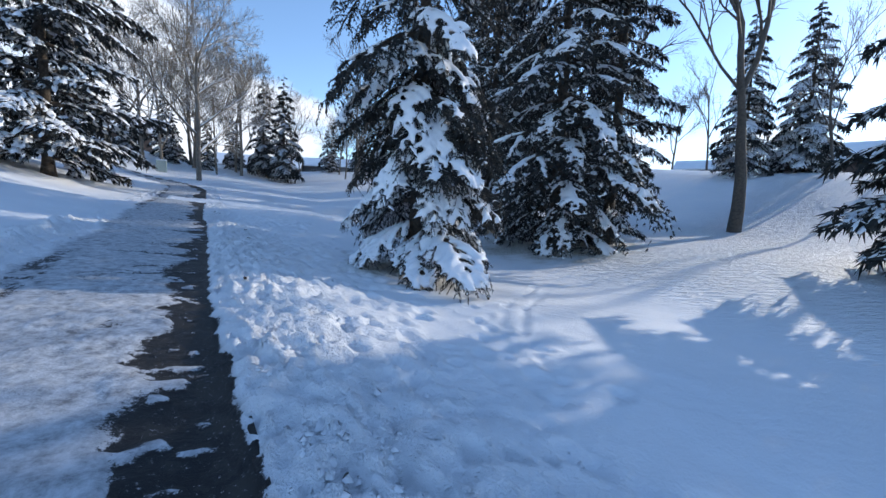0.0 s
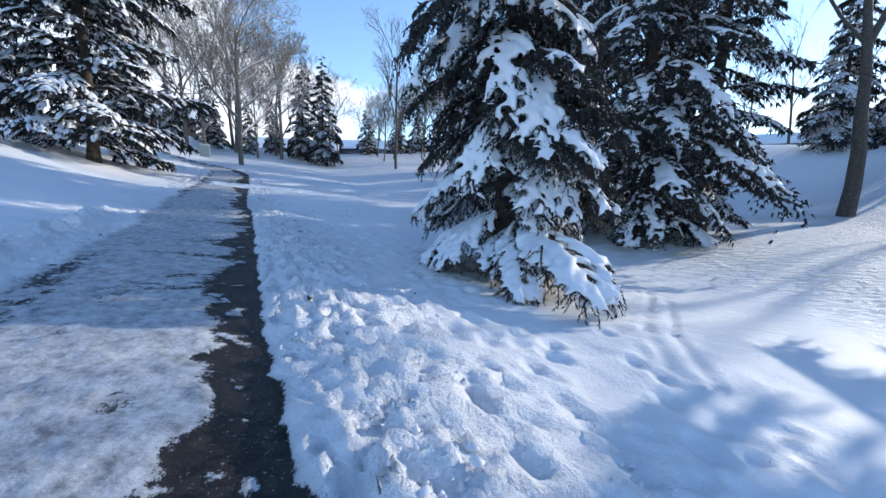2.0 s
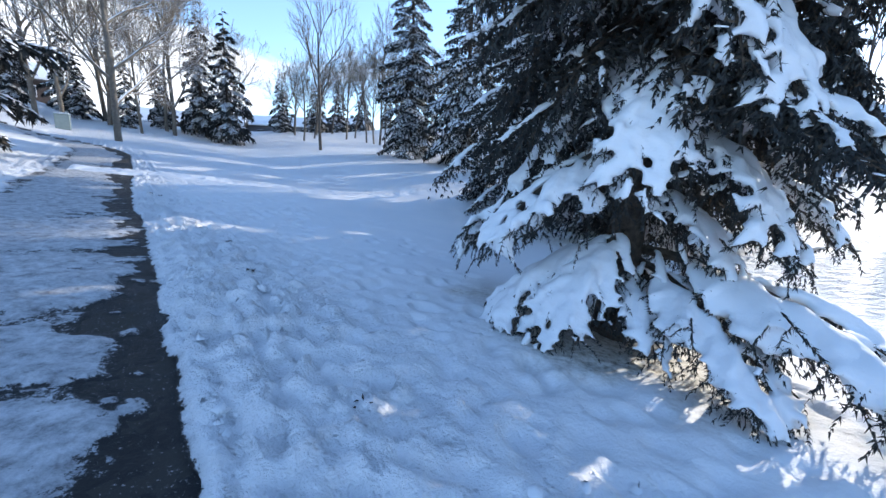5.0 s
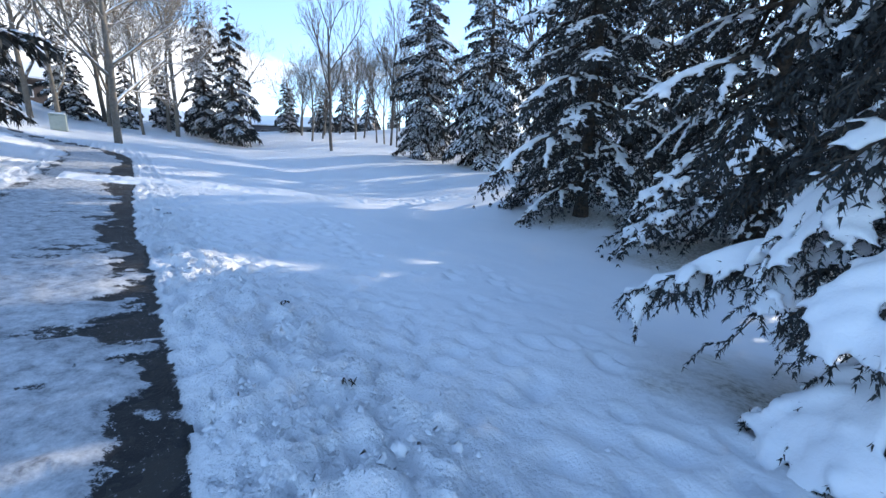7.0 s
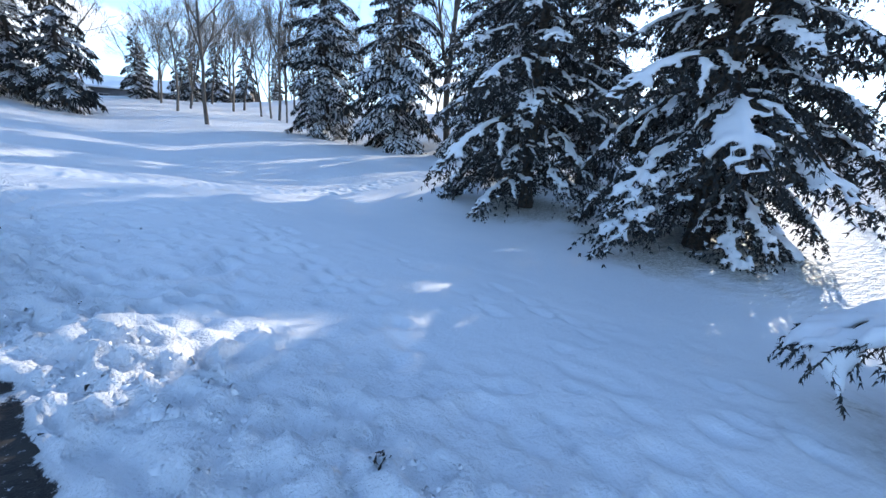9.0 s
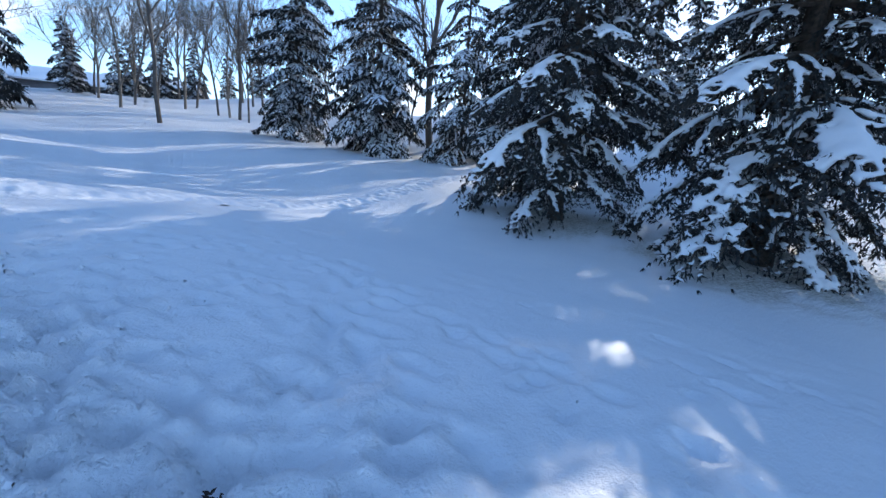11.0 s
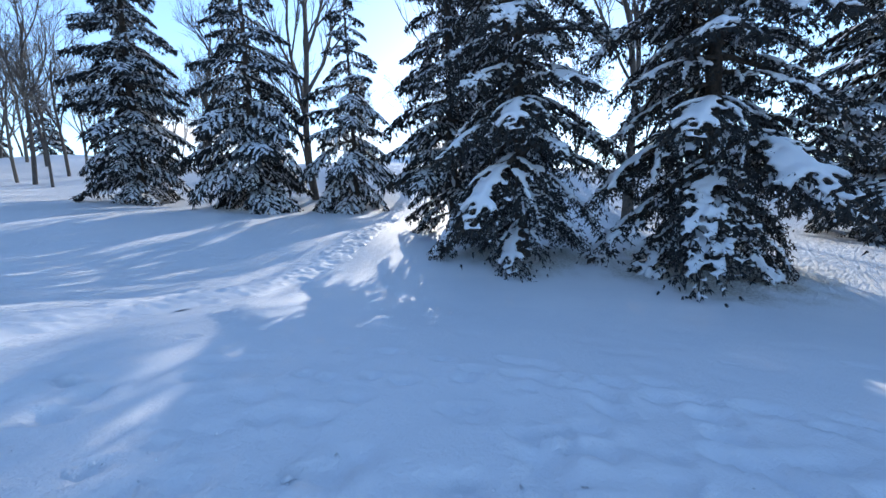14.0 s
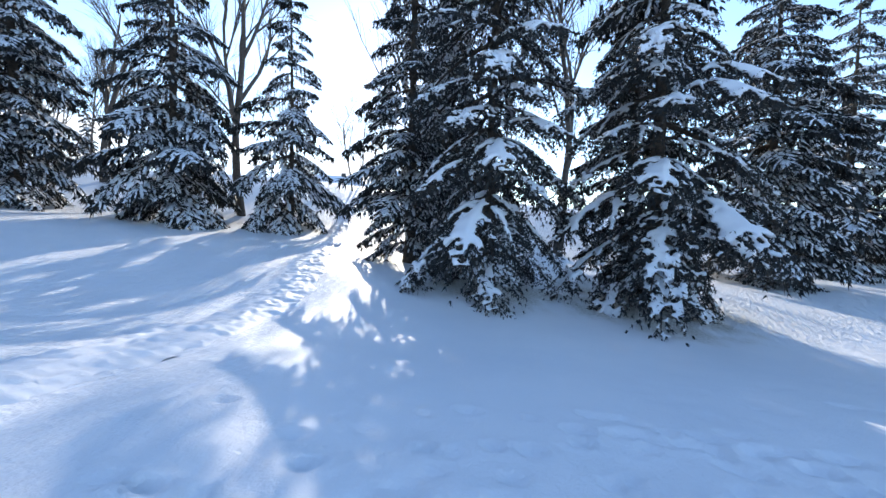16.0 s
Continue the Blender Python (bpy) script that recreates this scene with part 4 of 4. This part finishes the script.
FROST = bare_tree("bare_tree", -28.9, 40.8, 13, 0.16, 21, "leafless frosted tree in a pale thicket", POPLAR_BARK, 4, 0.6, 0.2, (0, 0), 5, (), 0.015)
GREY = bare_tree("bare_tree", -12.8, 69.6, 12, 0.13, 22, "leafless dark tree at the far edge of the park", DARK_BARK, 4, 0.5, 0.3, (0, 0), 4)
FAR_SPRUCE = spruce(-20.9, 51.6, 13.5, 4.2, 0.3, 9, "slim dark spruce standing alone on the open snow", DISTANT, 4.6, 20, 0.85)
for k, (x, y, size) in enumerate(((-32.5, 43.0, 1.25), (-34.5, 38.0, 1.1), (-30.5, 48.5, 1.3), (-38.0, 47.0, 1.4), (-26.0, 45.5, 0.8), (-35.0, 56.0, 1.0), (-21.0, 73.0, 0.8), (-40.0, 40.0, 1.0), (-6.0, 60.0, 0.75), (-10.0, 64.0, 0.85), (-1.0, 65.0, 0.8), (4.5, 63.0, 0.8), (9.0, 60.0, 0.75), (-14.5, 66.5, 0.8), (-4.0, 73.0, 0.95), (18.5, 50.0, 0.7), (26.0, 46.0, 0.7), (-17.0, 64.0, 0.7), (-25.0, 49.0, 1.2), (-33.0, 52.0, 1.3), (-27.5, 52.5, 1.1), (-14.5, 58.0, 0.8), (-23.0, 60.0, 1.0))):
    again(FROST, x, y, k * 1.7, size, "leafless frosted tree in a pale thicket")
for k, (x, y, size) in enumerate(((-9.0, 66.0, 1.0), (-3.0, 70.0, 1.1), (-8.0, 82.0, 1.05), (2.3, 78.5, 1.0), (9.9, 84.0, 1.0), (11.1, 70.0, 1.0), (16.5, 72.0, 0.9), (20.6, 42.9, 0.7), (-15.5, 74.0, 0.9),
                                  (27.3, 41.9, 0.9), (-24.0, 66.0, 0.8), (6.0, 66.0, 0.8), (31.5, 38.8, 0.8), (40.0, 34.0, 1.0), (23.0, 55.0, 0.8), (14.0, 60.0, 0.9), (-12.5, 82.0, 0.9), (-5.5, 76.0, 0.8), (0.5, 66.5, 0.7), (-18.0, 68.0, 0.8), (5.5, 92.0, 1.0), (-2.0, 95.0, 1.0), (14.0, 86.0, 0.9), (-7.0, 61.0, 0.9), (-2.5, 63.5, 1.0), (-14.0, 62.0, 0.9), (3.0, 72.0, 0.9), (-11.0, 74.0, 1.0))):
    again(GREY, x, y, k * 2.3, size, "leafless dark tree at the far edge of the park")
for k, (x, y, size) in enumerate(((10.0, 51.0, 0.85), (15.0, 54.0, 0.9), (6.0, 54.5, 0.8), (1.0, 56.0, 0.75), (-4.5, 57.0, 0.8), (29.0, 30.0, 0.9), (32.0, 25.0, 0.9), (3.5, 60.0, 0.9))):
    again(GREY, x, y, 0.8 + k * 1.9, size, "leafless tree in the thicket behind the spruces")
for k, (x, y, size) in enumerate(((-24.8, 54.5, 1.0), (-19.5, 66.0, 0.55), (-21.2, 76.0, 0.6), (-17.5, 80.0, 0.65), (-28.8, 54.9, 0.45), (-32.0, 60.0, 0.6), (-34.0, 50.0, 0.5), (-38.0, 54.0, 0.7), (-29.5, 49.5, 0.5), (-27.0, 58.0, 0.45), (-36.0, 45.0, 0.6), (-13.0, 79.0, 0.75), (-15.0, 72.0, 0.6), (-9.5, 86.0, 0.7), (-5.0, 90.0, 0.6),
                                  (-1.0, 84.0, 0.7), (19.0, 90.0, 0.7), (-42.0, 34.0, 1.1), (24.0, -6.0, 1.1), (33.0, 2.0, 1.2))):
    again(FAR_SPRUCE, x, y, k * 1.3, size, "snow-dusted spruce at the edge of the park")


# ---- houses beyond the park ----
SIDING_DARK = simple("dark_siding", (0.05, 0.035, 0.03), (0.09, 0.065, 0.055), 3, 0.8, 0.2)
SIDING_GREY = simple("grey_siding", (0.16, 0.17, 0.19), (0.22, 0.23, 0.25), 3, 0.8, 0.2)
SHINGLE = simple("roof_boards", (0.06, 0.055, 0.05), (0.12, 0.11, 0.1), 4, 0.9, 0.3)
TRIM = simple("white_trim", (0.6, 0.6, 0.6), (0.72, 0.72, 0.72), 3, 0.6, 0)
GLASS, gn, gl, gb = material("window_glass", 0.08)
gb.inputs["Base Color"].default_value = (0.03, 0.04, 0.05, 1)


def house(x, y, turn, wide, deep, tall, rise, wall, label):
    z = ground_at(x, y) - 1.0
    h = thing("house", Matrix.Translation((x, y, z)) @ Matrix.Rotation(radians(turn), 4, "Z"), label, "house", "houses beyond the park")
    tall += 0.6
    bm = bmesh.new()
    box(bm, -wide / 2, -deep / 2, 0, wide / 2, deep / 2, tall, 0.03)
    part("wall", bm_mesh("wall", bm, wall), h)
    for name, mat, lift, over, thick in (("roof", SHINGLE, 0.0, 0.6, 0.18), ("roof_snow", SNOW, 0.185, 0.52, 0.22)):
        v = []
        for yy in (-deep / 2 - over, 0, deep / 2 + over):
            zz = tall + (rise if yy == 0 else -over * rise * 2 / deep) + lift
            for xx in (-wide / 2 - over, wide / 2 + over):
                v += [(xx, yy, zz), (xx, yy, zz + thick)]
        f = []
        for a in (0, 4):
            f += [(a, a + 2, a + 6, a + 4), (a + 1, a + 5, a + 7, a + 3), (a, a + 4, a + 5, a + 1), (a + 2, a + 3, a + 7, a + 6)]
        f += [(0, 1, 3, 2), (8, 10, 11, 9)]
        part(name, mesh_of(name, v, f, mat, True), h)
    gv = []
    for xx in (-wide / 2, wide / 2 - 0.2):
        gv.append([(xx, -deep / 2, tall), (xx, deep / 2, tall), (xx, 0, tall + rise), (xx + 0.2, -deep / 2, tall), (xx + 0.2, deep / 2, tall), (xx + 0.2, 0, tall + rise)])
    for v in gv:
        part("gable", mesh_of("gable", v, [(0, 1, 2), (3, 5, 4), (0, 3, 4, 1), (1, 4, 5, 2), (2, 5, 3, 0)], wall, True), h)
    n = max(2, int(wide / 3.2))
    for k in range(n):
        xx = -wide / 2 + wide * (k + 0.5) / n
        for side in (-1, 1):
            bm = bmesh.new()
            y0 = side * (deep / 2 + 0.02)
            for a, b, c, d in ((-0.7, 0.62, 0.7, 0.7), (-0.7, -0.7, 0.7, -0.62), (-0.7, -0.62, -0.62, 0.62), (0.62, -0.62, 0.7, 0.62), (-0.03, -0.62, 0.03, 0.62)):
                box(bm, xx + a, y0 - 0.04, tall - 1.5 + b, xx + c, y0 + 0.04, tall - 1.5 + d)
            w = part("window", bm_mesh("window", bm, TRIM), h)
            bm = bmesh.new()
            box(bm, xx - 0.62, y0 - 0.015, tall - 2.12, xx + 0.62, y0 + 0.015, tall - 0.88)
            part("pane", bm_mesh("pane", bm, GLASS), w)
    bm = bmesh.new()
    box(bm, wide * 0.2, -0.5, tall + rise * 0.5, wide * 0.2 + 0.7, 0.2, tall + rise + 0.9, 0.02)
    part("chimney", bm_mesh("chimney", bm, SHINGLE), h)


house(-39.0, 84.0, 15, 16, 9, 2.7, 2.2, SIDING_DARK, "low dark bungalow with a snowy gable roof")
house(-27.0, 93.0, -5, 14, 9, 2.7, 2.0, SIDING_GREY, "grey bungalow with a snow-covered roof")
house(-15.5, 99.0, -10, 13, 9, 2.2, 1.6, SIDING_DARK, "long low bungalow with a snow-covered roof")
house(43.6, 66.0, -35, 9, 8, 2.0, 1.6, SIDING_GREY, "pale house with a bright snowy roof")
house(50.5, 50.0, -42, 13, 9, 3.2, 2.4, SIDING_DARK, "brown house with a snowy roof on the ridge")
house(-55.0, 62.0, 40, 15, 9, 2.8, 2.2, SIDING_DARK, "dark bungalow behind the frosted trees")


def utility_cabinet(x, y):
    c = thing("utility_cabinet", Matrix.Translation((x, y, ground_at(x, y) - 0.05)) @ Matrix.Rotation(radians(30), 4, "Z") @ Matrix.Scale(0.7, 4), "pale green steel utility cabinet standing in snow", "utility box")
    paint = simple("cabinet_paint", (0.36, 0.40, 0.34), (0.44, 0.47, 0.42), 4, 0.5, 0.05)
    for name, mat, b in (("body", paint, (-0.6, -0.5, 0, 0.6, 0.5, 1.5)), ("lid", paint, (-0.65, -0.55, 1.5, 0.65, 0.55, 1.58)), ("door", paint, (-0.5, -0.53, 0.15, 0.5, -0.505, 1.4)), ("snow", SNOW, (-0.6, -0.5, 1.58, 0.6, 0.5, 1.75))):
        bm = bmesh.new()
        box(bm, *b, 0.02 if name != "snow" else 0.07)
        part(name, bm_mesh(name, bm, mat), c)


utility_cabinet(-27.9, 39.3)


# ---- dead leaves and weeds in the snow ----
def leaf_clump(x, y, seed, size):
    rnd = random.Random(seed)
    v, f = [], []
    for k in range(14):
        a, r = rnd.uniform(0, 6.28), rnd.uniform(0, size)
        c = Vector((r * math.cos(a), r * math.sin(a), rnd.uniform(0, 0.03)))
        t = Vector((rnd.uniform(-1, 1), rnd.uniform(-1, 1), rnd.uniform(0, 0.9))).normalized() * rnd.uniform(0.015, 0.035)
        w = t.cross(Vector((rnd.uniform(-1, 1), rnd.uniform(-1, 1), 1))).normalized() * 0.009
        up = Vector((0, 0, 0.012))
        b = len(v)
        v += [tuple(c - t), tuple(c + w), tuple(c + t), tuple(c - w), tuple(c + up)]
        f += [(b, b + 1, b + 4), (b + 1, b + 2, b + 4), (b + 2, b + 3, b + 4), (b + 3, b, b + 4)]
    ob = new("dead_leaves", mesh_of("dead_leaves", v, f, DEAD_LEAF, True))
    ob.location = (x, y, ground_at(x, y) - 0.012)
    tagged(ob, "small clump of dark dead leaves poking through snow", "leaves", "dead leaf clumps")


for k, (s, d, size) in enumerate(((11.4, 0.97, 0.06), (19.0, 0.45, 0.08), (19.34, 0.28, 0.09), (12.9, 1.0, 0.06), (8.3, 0.9, 0.06), (16.2, 0.6, 0.05), (6.6, 0.5, 0.05))):
    leaf_clump(*xy(s, d), k, size)
